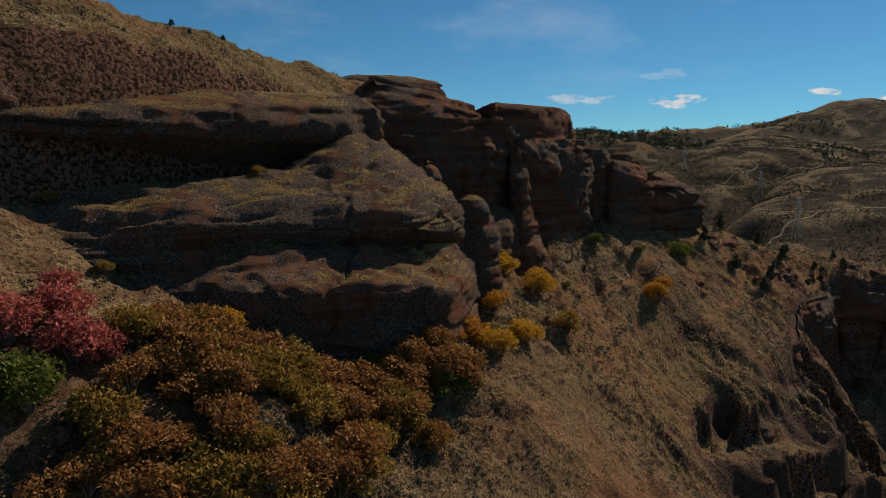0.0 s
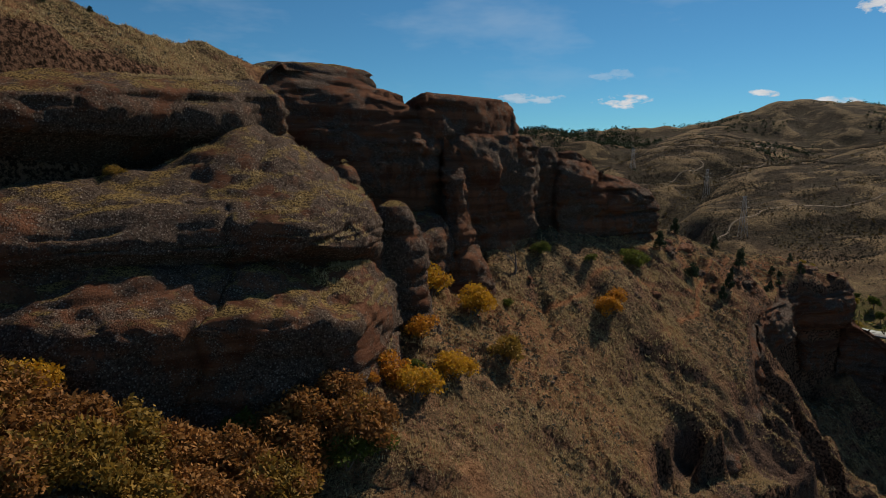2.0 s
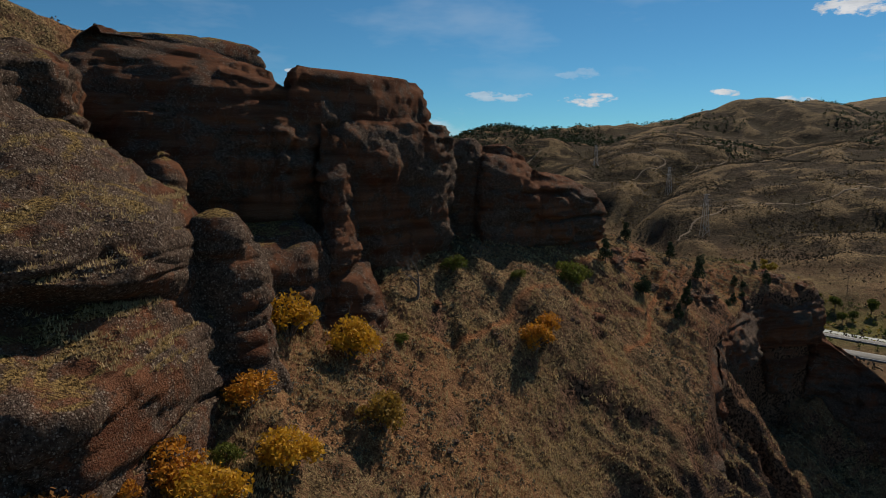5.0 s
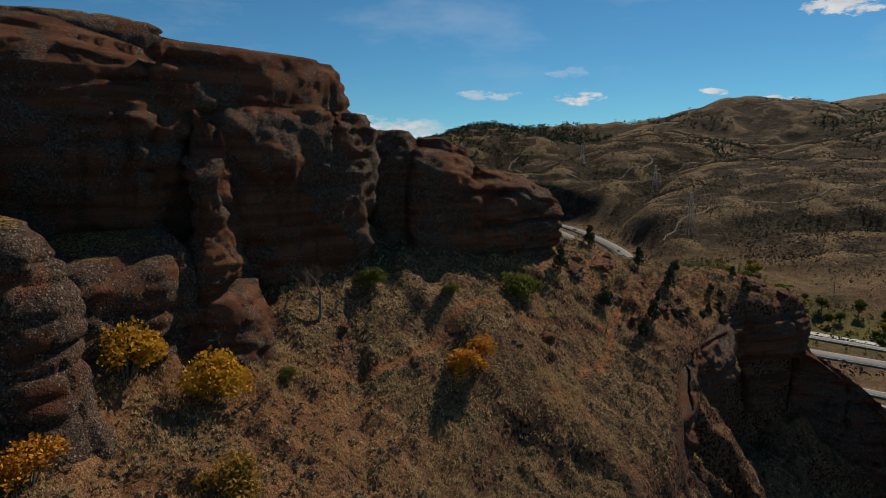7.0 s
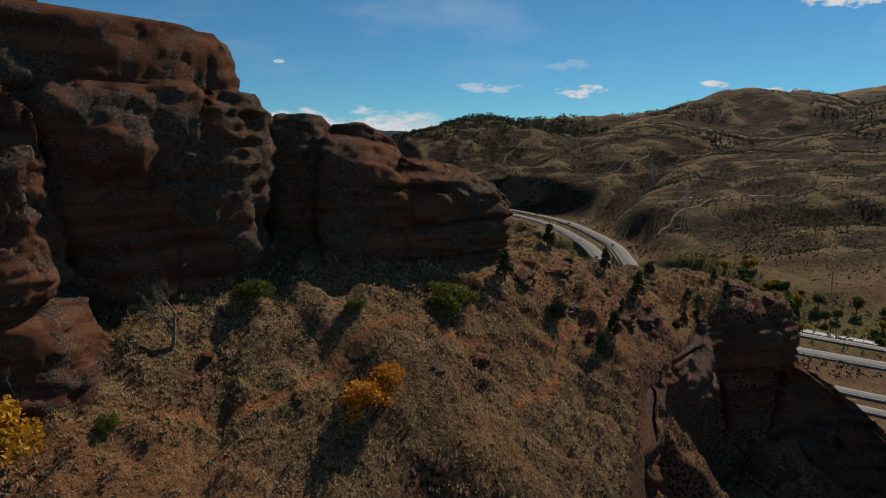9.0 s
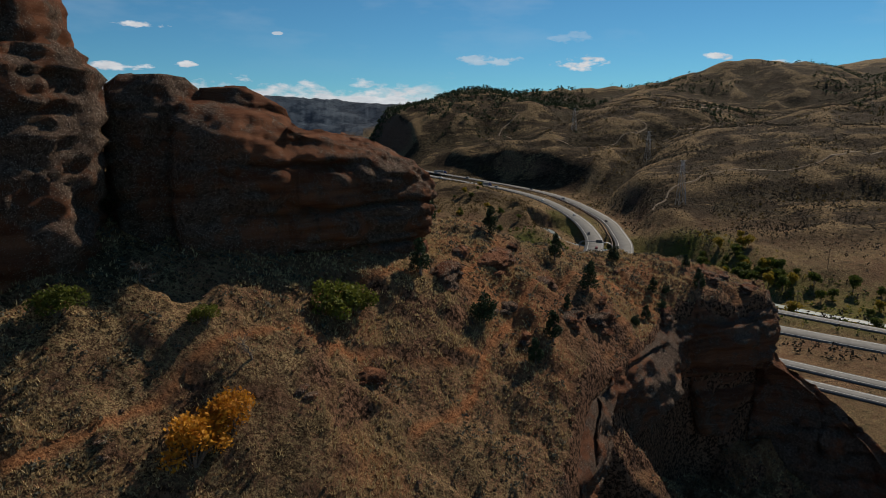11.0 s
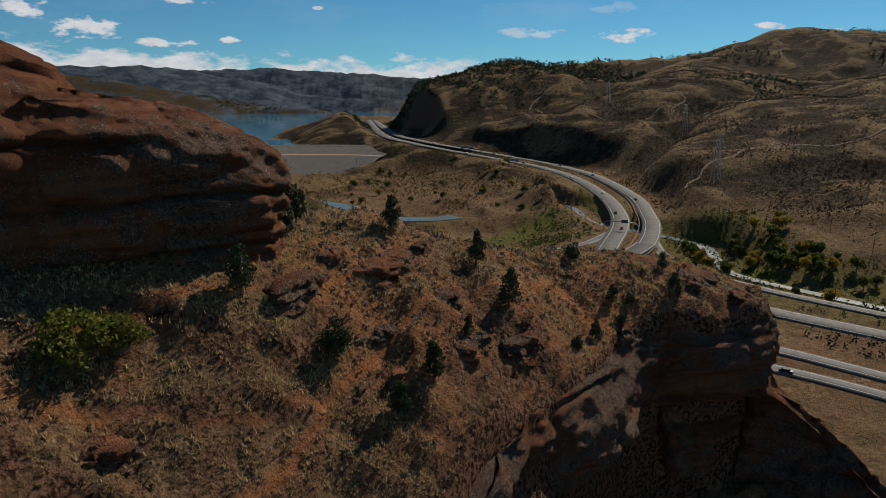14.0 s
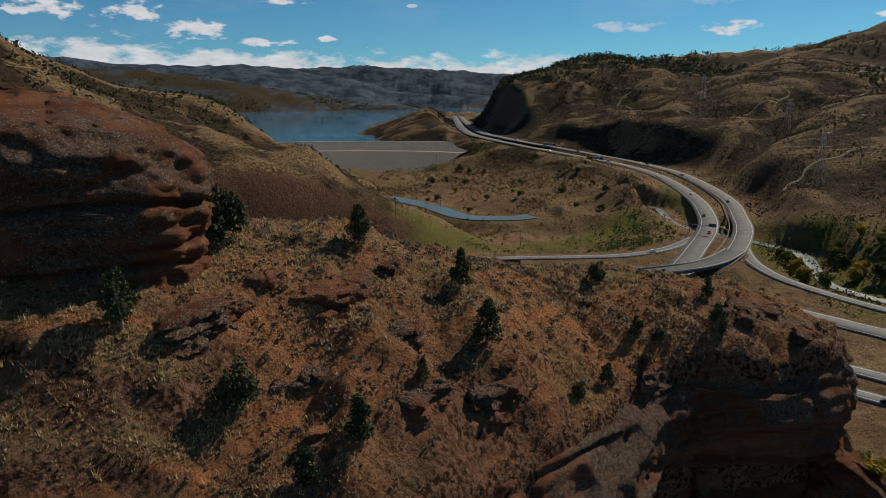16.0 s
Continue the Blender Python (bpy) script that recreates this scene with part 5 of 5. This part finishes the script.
def boulder_mesh(seed):
    r = np.random.default_rng(seed)
    n, m = 13, 20
    th, ph = np.meshgrid(np.linspace(0.02, math.pi - 0.02, n), np.linspace(0, 2 * math.pi, m, endpoint=False), indexing="ij")
    d = np.stack([np.sin(th) * np.cos(ph), np.sin(th) * np.sin(ph), np.cos(th)], -1)
    cut = np.full(th.shape, 1.0)
    for _ in range(11):
        k = r.normal(size=3)
        k[2] *= 0.6
        k /= np.linalg.norm(k)
        cut = np.minimum(cut, r.uniform(0.55, 0.85) / np.maximum((d * k).sum(-1), 0.05))
    V = d * cut[..., None] * np.array([1, 0.8, 0.6])
    V = V * (1 + 0.05 * fbm(V[..., 0] * 2.2 + seed, V[..., 1] * 2.2, V[..., 2] * 4, 3, 99))[..., None]
    me = grid_mesh("boulder", V * 0.5, STONE, wrap=True)
    me.polygons.foreach_set("use_smooth", np.zeros(len(me.polygons), dtype=bool))
    return me


STONES = [boulder_mesh(k) for k in range(7)]
LEDGES = [(64.6, 146.0, 7.0), (57.1, 136.7, 5.0), (64.4, 138.2, 2.6), (62.6, 136.6, 2.2), (70.2, 144.2, 3.4), (77.2, 143.1, 5.2), (72.1, 139.0, 4.4), (62.6, 132.3, 1.6), (86.2, 161.1, 2.2), (67.9, 151.7, 2.5), (58.1, 139.2, 2.9), (103.9, 164.8, 5.4), (65.3, 134.4, 2.2), (91.9, 155.2, 4.4), (48.3, 121.5, 2.6), (42.8, 115.7, 2.2), (56.4, 135.5, 3.0), (59.5, 143.3, 2.6), (31.2, 108.7, 1.6), (14.5, 76.3, 1.8), (8.5, 70.4, 1.2), (23.4, 91.1, 2.0), (24.4, 109.6, 1.4), (108, 168, 4.0), (110, 163, 4.0)]
for x, y, w in LEDGES:
    pile = 5 if w > 4 else (3 if w > 2.4 else 2)
    if w > 2.4:
        ring = []
        for k in range(9):
            a = k * 0.698
            p, q = 0.6 * w * math.cos(a) * rng.uniform(0.65, 1.2), 0.27 * w * math.sin(a) * rng.uniform(0.5, 1.5)
            ring.append((x + p * AX + q * AY, y + p * AY - q * AX))
        g0 = float(height(np.array([x]), np.array([y]))[0])
        tall = 0.25 + 0.07 * w
        me = rock_mesh(ring, g0 - 1.6, sloped(x, y, g0 + tall, -0.12, 0.1), ((0, -0.2), (0.35, 0.0), (0.5, 0.35), (0.55, -0.1), (0.75, 0.1), (0.78, 0.4), (0.83, 0.05), (1, 0.25)), 0.8, 0.22, 0.1, 0.7, STONE, True)
        tagged(new("rock_ledge", me), "broken red sandstone ledge jutting from the slope", "rock ledge", "rock ledges on the spur")
    for k in range(pile):
        along_, across_ = rng.uniform(-0.5, 0.5) * w, rng.uniform(-0.22, 0.22) * w
        bx, by = x + along_ * AX + across_ * AY, y + along_ * AY - across_ * AX
        size = w * (0.24 if pile == 5 else 0.34 if pile == 3 else 0.6) * rng.uniform(0.7, 1.35)
        ob = new("boulder", STONES[int(rng.integers(7))])
        ob.matrix_basis = pose(bx, by, float(height(np.array([bx]), np.array([by]))[0]) + rng.uniform(-0.14, 0.08) * size, rng.uniform(-9, 9), rng.uniform(-9, 9), 52 + rng.uniform(-30, 30)) @ Matrix.Diagonal((size * 1.35, size, size * rng.uniform(0.6, 1.0), 1))
        tagged(ob, "angular red sandstone boulder on the dry slope" if size < 1.2 else "broken slab of a red rock ledge", "boulder", "loose rocks on the slope")
pebble, r = scatter(2600, 303, 40, 215, -60, -2, lambda x, y, q: q < 0.45 + 0.7 * fbm(x / 8, y / 8, 6, 2, 90))
oct_v = np.array([(1, 0, 0), (0, 1, 0), (-1, 0, 0), (0, -1, 0), (0, 0, 0.8), (0, 0, -0.5)], float)
oct_f = np.array([(0, 1, 4), (1, 2, 4), (2, 3, 4), (3, 0, 4), (1, 0, 5), (2, 1, 5), (3, 2, 5), (0, 3, 5)])
size = r.uniform(0.06, 0.32, (len(pebble), 1, 1)) * r.uniform(0.5, 1.2, (len(pebble), 6, 1))
tagged(new("loose_stones", quads_mesh("loose_stones", pebble[:, None] + oct_v[None] * size, (np.arange(len(pebble))[:, None, None] * 6 + oct_f[None]).reshape(-1, 3), STONE, False)), "small loose red stones lying on the slope", "stones", kind="stuff")

# ---- valley and far hillside plants ----


def tree_parts(seed, mat):
    r = np.random.default_rng(seed)
    lobes = [(0, 0, 0.62, 0.26, 1.1)]
    for k in range(9):
        a, d = r.uniform(0, 6.28), r.uniform(0.1, 0.3)
        lobes.append((d * math.cos(a), d * math.sin(a), r.uniform(0.3, 0.85), r.uniform(0.12, 0.2), 1.1))
    limbs = [(np.array([(0, 0, -0.05), (0.01, 0.01, 0.3), (0, 0, 0.7)]), (0.035, 0.028, 0.01))] + [(np.array([(0, 0, 0.25), (l[0] * 0.5, l[1] * 0.5, l[2] * 0.75), l[:3]]), (0.016, 0.01, 0.004)) for l in lobes[1:6]]
    return tubes_mesh("trunk", limbs, BARK, 6), card_mesh("crown", cards(r, crown_points(r, 700, lobes), 0.07), mat)


COTTONWOODS = [tree_parts(400 + k, POPLAR if k % 2 else GOLD) for k in range(4)]
for k in range(70):
    i = int(rng.integers(4, 9))
    (x0, y0, _), (x1, y1, _) = RIVER[i], RIVER[i + 1]
    q = rng.uniform(0, 1)
    side = rng.choice([-1, 1, 1, 1])
    dx, dy = x1 - x0, y1 - y0
    norm = math.hypot(dx, dy)
    off = side * rng.uniform(12, 48 if side > 0 else 14)
    x, y = x0 + q * dx - dy / norm * off, y0 + q * dy + dx / norm * off
    if min(float(along(p, np.array([x]), np.array([y]))[0][0]) - w_ / 2 for p, w_ in ROADS.values()) < 5:
        continue
    v = int(rng.choice([0, 1, 1, 2, 3, 3]))
    plant("cottonwood", COTTONWOODS[v], "streamside cottonwood turning gold" if v % 2 == 0 else "green streamside cottonwood tree", "tree", x, y, rng.uniform(5, 10), rng, None, "cottonwoods by the river", rng.uniform(0.8, 1.1))
for k in range(46):
    x, y = rng.uniform(20, 190), rng.uniform(600, 840)
    if float(along(POND, np.array([x]), np.array([y]))[0][0]) < 10 or min(float(along(p, np.array([x]), np.array([y]))[0][0]) - w_ / 2 for p, w_ in ROADS.values()) < 8:
        continue
    v = int(rng.choice([0, 1, 1, 3]))
    plant("cottonwood", COTTONWOODS[v], "low tree on the wet meadow below the dam", "tree", x, y, rng.uniform(4, 9), rng, None, "trees below the dam", rng.uniform(0.6, 1.0))
for k in range(22):
    x, y = 120 + rng.uniform(0, 60), 255 + rng.uniform(-30, 14)
    plant("cottonwood", COTTONWOODS[1 if k % 4 else 0], "green tree at the foot of the cliff", "tree", x, y, rng.uniform(6, 10), rng, None, "trees below the cliff", 0.9)


def far_clumps(name, label, n, seed, x0, x1, y0, y1, want, size, per, mat):
    r = np.random.default_rng(seed)
    x, y = r.uniform(x0, x1, n), r.uniform(y0, y1, n)
    k = want(x, y, r.uniform(0, 1, n))
    x, y = x[k], y[k]
    for p, w_ in ROADS.values():
        ok = along(p, x, y)[0] > w_ / 2 + 4
        x, y = x[ok], y[ok]
    z = height(x, y)
    ok = z > LAKE + 1 if y0 > 900 else z > 20
    p = np.stack([x, y, z], 1)[ok]
    c = np.repeat(p, per, 0)
    s_ = np.repeat(r.uniform(0.6, 1.3, len(p)), per)[:, None] * size
    d = r.normal(size=(len(c), 3))
    d /= np.linalg.norm(d, axis=1)[:, None]
    c = c + d * s_ * np.array([0.8, 0.8, 0.9]) + np.array([0, 0, 0.8]) * s_
    tagged(new(name, card_mesh(name, cards(r, c, size * 0.55), mat)), label, "trees", kind="stuff")


ridge_want = lambda x, y, q: q < 1.3 * smooth(0.0, 0.45, fbm(x / 120, y / 120, 0, 3, 93)) * smooth(90, 150, far_height(x, y)) + 1.2 * (1 - smooth(15, 75, along(HILLS[0][0][1:9], x, y)[0]))
far_clumps("far_junipers", "dark junipers dotted over the far hills", 9000, 501, -60, 1500, 700, 1500, ridge_want, 2.6, 9, JUNIPER)
far_clumps("far_junipers", "dense dark junipers along the far ridge line", 9000, 507, -40, 900, 1080, 1420, lambda x, y, q: q < 1.1 * (1 - smooth(30, 120, along(HILLS[0][0][2:9], x, y)[0] + 40 * fbm(x / 60, y / 60, 0, 2, 98))), 3.2, 6, JUNIPER)
far_clumps("far_junipers", "dark junipers on the ridge above the railway", 2000, 502, -330, -100, 380, 680, lambda x, y, q: q < 0.5 + 0.5 * smooth(-0.2, 0.4, fbm(x / 30, y / 30, 0, 2, 99)), 1.5, 9, JUNIPER)
far_clumps("far_junipers", "dark trees on the hills beyond the lake", 5000, 503, -2400, -100, 3150, 3800, lambda x, y, q: q < 0.9 * smooth(-0.1, 0.4, fbm(x / 200, y / 200, 0, 3, 94)), 5.0, 7, JUNIPER)
far_clumps("far_brush", "low brush over the hillside beyond the freeway", 70000, 504, 230, 1000, 300, 1150, lambda x, y, q: q < 0.12 + 0.8 * smooth(-0.05, 0.45, fbm(x / 50, y / 50, 2, 4, 95)), 1.15, 4, RANGE_BRUSH)
far_clumps("far_brush", "autumn brush in the gullies of the far hillside", 7000, 505, 230, 1000, 350, 1100, lambda x, y, q: q < 1.1 * (1 - smooth(10, 42, along(GULLY, x, y)[0])) + 0.8 * (1 - smooth(8, 28, along(SIDE_GULLY, x, y)[0])) + 0.5 * (fbm(x / 130, y / 130, 3.3, 4, 11) < -0.45), 1.7, 6, MARSH)
far_clumps("wetland_brush", "dark green brush along the bank below the freeway", 5200, 508, 60, 300, 480, 960, lambda x, y, q: q < 0.85 * (1 - smooth(12, 50, np.abs(along(ROADS["freeway_left"][0], x, y)[0] - 30))) * (x < 60 + 0.34 * (960 - y)), 1.7, 8, POPLAR)
for mat_, seed_, word in ((POPLAR, 509, "green"), (GOLD, 510, "yellowing")):
    far_clumps("riverside_brush", word + " willow brush crowding the river banks", 5000, seed_, 235, 460, 220, 520, lambda x, y, q: q < (0.5 - 0.25 * (seed_ == 510)) * (1 - smooth(20, 60, along(RIVER, x, y)[0])) * smooth(5, 9, along(RIVER, x, y)[0]), 1.15, 7, mat_)
far_clumps("wetland_brush", "brown and green brush on the valley floor", 9000, 506, -40, 220, 480, 900, lambda x, y, q: (q < 0.1 + 0.9 * smooth(0.0, 0.3, fbm(x / 40, y / 40, 0, 3, 96)) + 0.7 * (1 - smooth(8, 40, np.abs(along([(20, 800, 0), (90, 760, 0), (170, 690, 0)], x, y)[0])))) & (along(POND, x, y)[0] > 11), 1.1, 6, MARSH)

# ---- vehicles, poles and signs ----


def car_parts(colour, long_, tall, cabin0, cabin1):
    paint = plain("car_paint", colour, 0.35)
    bm = bmesh.new()
    w = 1.8
    prof = [(-long_ / 2, 0.35), (-long_ / 2, 0.85), (-long_ / 2 + 0.1, 0.95), (cabin0, 1.0), (cabin0 + 0.45, tall), (cabin1 - 0.6, tall), (cabin1, 1.0), (long_ / 2 - 0.15, 0.85), (long_ / 2, 0.7), (long_ / 2, 0.35)]
    rows = [[bm.verts.new((x, s_ * w / 2 * (0.86 if z > 1.05 else 1), z)) for x, z in prof] for s_ in (-1, 1)]
    for i in range(len(prof)):
        j = (i + 1) % len(prof)
        bm.faces.new((rows[0][i], rows[0][j], rows[1][j], rows[1][i]))
    bm.faces.new(rows[0][::-1])
    bm.faces.new(rows[1])
    bmesh.ops.recalc_face_normals(bm, faces=bm.faces[:])
    body = bpy.data.meshes.new("body")
    bm.to_mesh(body)
    bm.free()
    body.materials.append(paint)
    glass = boxes_mesh("window", [((0, 0, 0), (0.05, 1.4, (tall - 1.0) * 0.8))], GLASS)
    side = boxes_mesh("side_window", [((0, 0, 0), (max(0.6, cabin1 - cabin0 - 1.2), 0.04, (tall - 1.0) * 0.65))], GLASS)
    wheel = tubes_mesh("wheel", [(np.array([(0, -0.11, 0), (0, -0.1, 0), (0, 0.1, 0), (0, 0.11, 0)]), (0.02, 0.33, 0.33, 0.02))], RUBBER, 12)
    return body, glass, side, wheel, long_, tall, cabin0, cabin1


CARS = [car_parts((0.75, 0.75, 0.76), 4.6, 1.5, -1.6, 1.3), car_parts((0.02, 0.02, 0.025), 4.7, 1.48, -1.7, 1.3), car_parts((0.25, 0.26, 0.28), 4.8, 1.75, -2.1, 1.5), car_parts((0.7, 0.71, 0.7), 5.6, 1.95, -2.6, 2.0), car_parts((0.2, 0.03, 0.03), 4.5, 1.5, -1.6, 1.2)]
CAR_WORDS = ["white saloon car on the grey road", "black saloon car on the grey road", "grey estate car on the freeway", "white van driving on the road", "dark red car on the freeway"]


def car(kind, points, at, offset, turned=False):
    body, glass, side, wheel, long_, tall, c0, c1 = CARS[kind]
    c, s_ = centre_line(points)
    i = min(int(at * len(c)), len(c) - 2)
    d = c[i + 1] - c[i]
    yaw = math.degrees(math.atan2(d[1], d[0])) + (180 if turned else 0)
    x, y = c[i, :2] + s_[i] * offset
    top = thing("car", CAR_WORDS[kind], "car", pose(x, y, c[i, 2] + 0.02, 0, 0, yaw), "cars on the roads")
    part("body", body, top)
    part("windscreen", glass, top, "", pose(c1 - 0.27, 0, 1.0 + (tall - 1.0) * 0.5, 0, -52, 0))
    part("rear_window", glass, top, "", pose(c0 + 0.2, 0, 1.0 + (tall - 1.0) * 0.5, 0, 42, 0))
    for s in (-1, 1):
        part("side_window", side, top, "", pose((c0 + c1) / 2 - 0.05, s * 0.86, 1.0 + (tall - 1.0) * 0.45, s * 14, 0, 0))
        for wx in (-long_ * 0.3, long_ * 0.3):
            part("wheel", wheel, top, "", pose(wx, s * 0.8, 0.33))
    return top


FL, FR = ROADS["freeway_left"][0], ROADS["freeway_right"][0]
for kind, pts, at, off, back in ((0, FL, 0.2, 2, 0), (2, FL, 0.27, -2, 0), (0, FL, 0.36, 2, 0), (0, FL, 0.42, -2, 0), (1, FL, 0.5, 2, 0), (4, FL, 0.58, -2, 0), (2, FR, 0.3, 2, 1), (1, FR, 0.42, -2, 1), (2, FR, 0.5, 2, 1), (1, FR, 0.62, 2, 1), (0, FR, 0.22, -2, 1),
                                 (3, OVERPASS, 0.53, 1.5, 0), (1, ROADS["frontage_road"][0], 0.62, 1.5, 0), (0, ROADS["ramp_left"][0], 0.82, 1.5, 0)):
    car(kind, pts, at, off, back)


def truck(points, at, offset):
    c, s_ = centre_line(points)
    i = int(at * len(c))
    d = c[i + 1] - c[i]
    x, y = c[i, :2] + s_[i] * offset
    top = thing("truck", "lorry with a long white trailer on the freeway", "truck", pose(x, y, c[i, 2] + 0.02, 0, 0, math.degrees(math.atan2(d[1], d[0]))))
    part("trailer", boxes_mesh("trailer", [((-2, 0, 2.5), (13, 2.5, 2.8))], CONCRETE, 0.05), top)
    part("cab", boxes_mesh("cab", [((6.4, 0, 1.8), (2.6, 2.4, 2.6)), ((8.2, 0, 1.2), (1.2, 2.1, 1.2))], plain("cab_blue", (0.05, 0.08, 0.2), 0.4), 0.1), top)
    wheel = CARS[0][3]
    for wx in (-7.5, -6.3, 4.4, 8.2):
        for s in (-1.05, 1.05):
            part("wheel", wheel, top, "", pose(wx, s, 0.5) @ Matrix.Diagonal((1.5, 1.5, 1.5, 1)))


truck(FL, 0.255, 2)
truck(FR, 0.26, -2)


def pole(x, y, tall):
    z = float(height(np.array([x]), np.array([y]))[0])
    top = thing("utility_pole", "weathered timber utility pole with a crossarm", "utility pole", pose(x, y, z), "utility poles in the valley")
    part("post", tubes_mesh("post", [(np.array([(0, 0, -0.5), (0, 0, tall)]), (0.2, 0.13))], WOOD, 7), top)
    part("crossarm", boxes_mesh("crossarm", [((0, 0, tall - 0.8), (2.6, 0.16, 0.18))], WOOD), top)


for x, y, h in ((150, 505, 11), (101, 522, 11), (25, 470, 10), (60, 560, 11), (243, 480, 14), (276, 372, 14), (-20, 600, 10), (40, 640, 10), (330, 420, 12), (-100, 735, 10), (20, 880, 10)):
    pole(x, y, h)


def pylon(x, y, tall):
    z = float(height(np.array([x]), np.array([y]))[0])
    top = thing("pylon", "grey steel lattice transmission tower on the hillside", "pylon", pose(x, y, z), "transmission towers")
    w0, w1 = 3.2, 0.8
    for sx, sy in ((-1, -1), (1, -1), (1, 1), (-1, 1)):
        part("leg", tubes_mesh("leg", [(np.array([(sx * w0, sy * w0, -1), (sx * w1, sy * w1, tall)]), (0.16, 0.12))], STEEL, 5), top)
    for k in range(7):
        f0, f1 = k / 7, (k + 1) / 7
        a, b_ = w0 + (w1 - w0) * f0, w0 + (w1 - w0) * f1
        for sx, sy, tx, ty in ((-1, -1, 1, -1), (1, -1, 1, 1), (1, 1, -1, 1), (-1, 1, -1, -1)):
            part("brace", tubes_mesh("brace", [(np.array([(sx * a, sy * a, tall * f0), (tx * b_, ty * b_, tall * f1)]), (0.08, 0.08))], STEEL, 4), top)
    for h, arm in ((0.72, 5.0), (0.86, 4.2), (0.98, 3.2)):
        part("crossarm", tubes_mesh("crossarm", [(np.array([(-arm, 0, tall * h), (0, 0, tall * h + 0.5), (arm, 0, tall * h)]), (0.1, 0.14, 0.1))], STEEL, 5), top)


for x, y, h in ((322, 590, 38), (388, 800, 34), (352, 960, 30)):
    pylon(x, y, h)
gantry = thing("sign_gantry", "curved steel sign gantry over the carriageway", "sign gantry")
part("arch", tubes_mesh("arch", [(np.array([(212, 529, 32), (212.3, 528.7, 38), (214, 527.5, 39.6), (222, 522, 40), (230, 516.5, 39.6), (232, 515.2, 38), (232.4, 515, 32)]), [0.28] * 7)], STEEL, 8), gantry)
part("sign", boxes_mesh("sign", [((0, 0, 0), (4.5, 0.2, 2.2))], plain("sign_back", (0.09, 0.1, 0.1), 0.6), 0.03), gantry, "dark sign panel seen from behind", pose(224, 520.2, 40.3, 0, 0, -34))
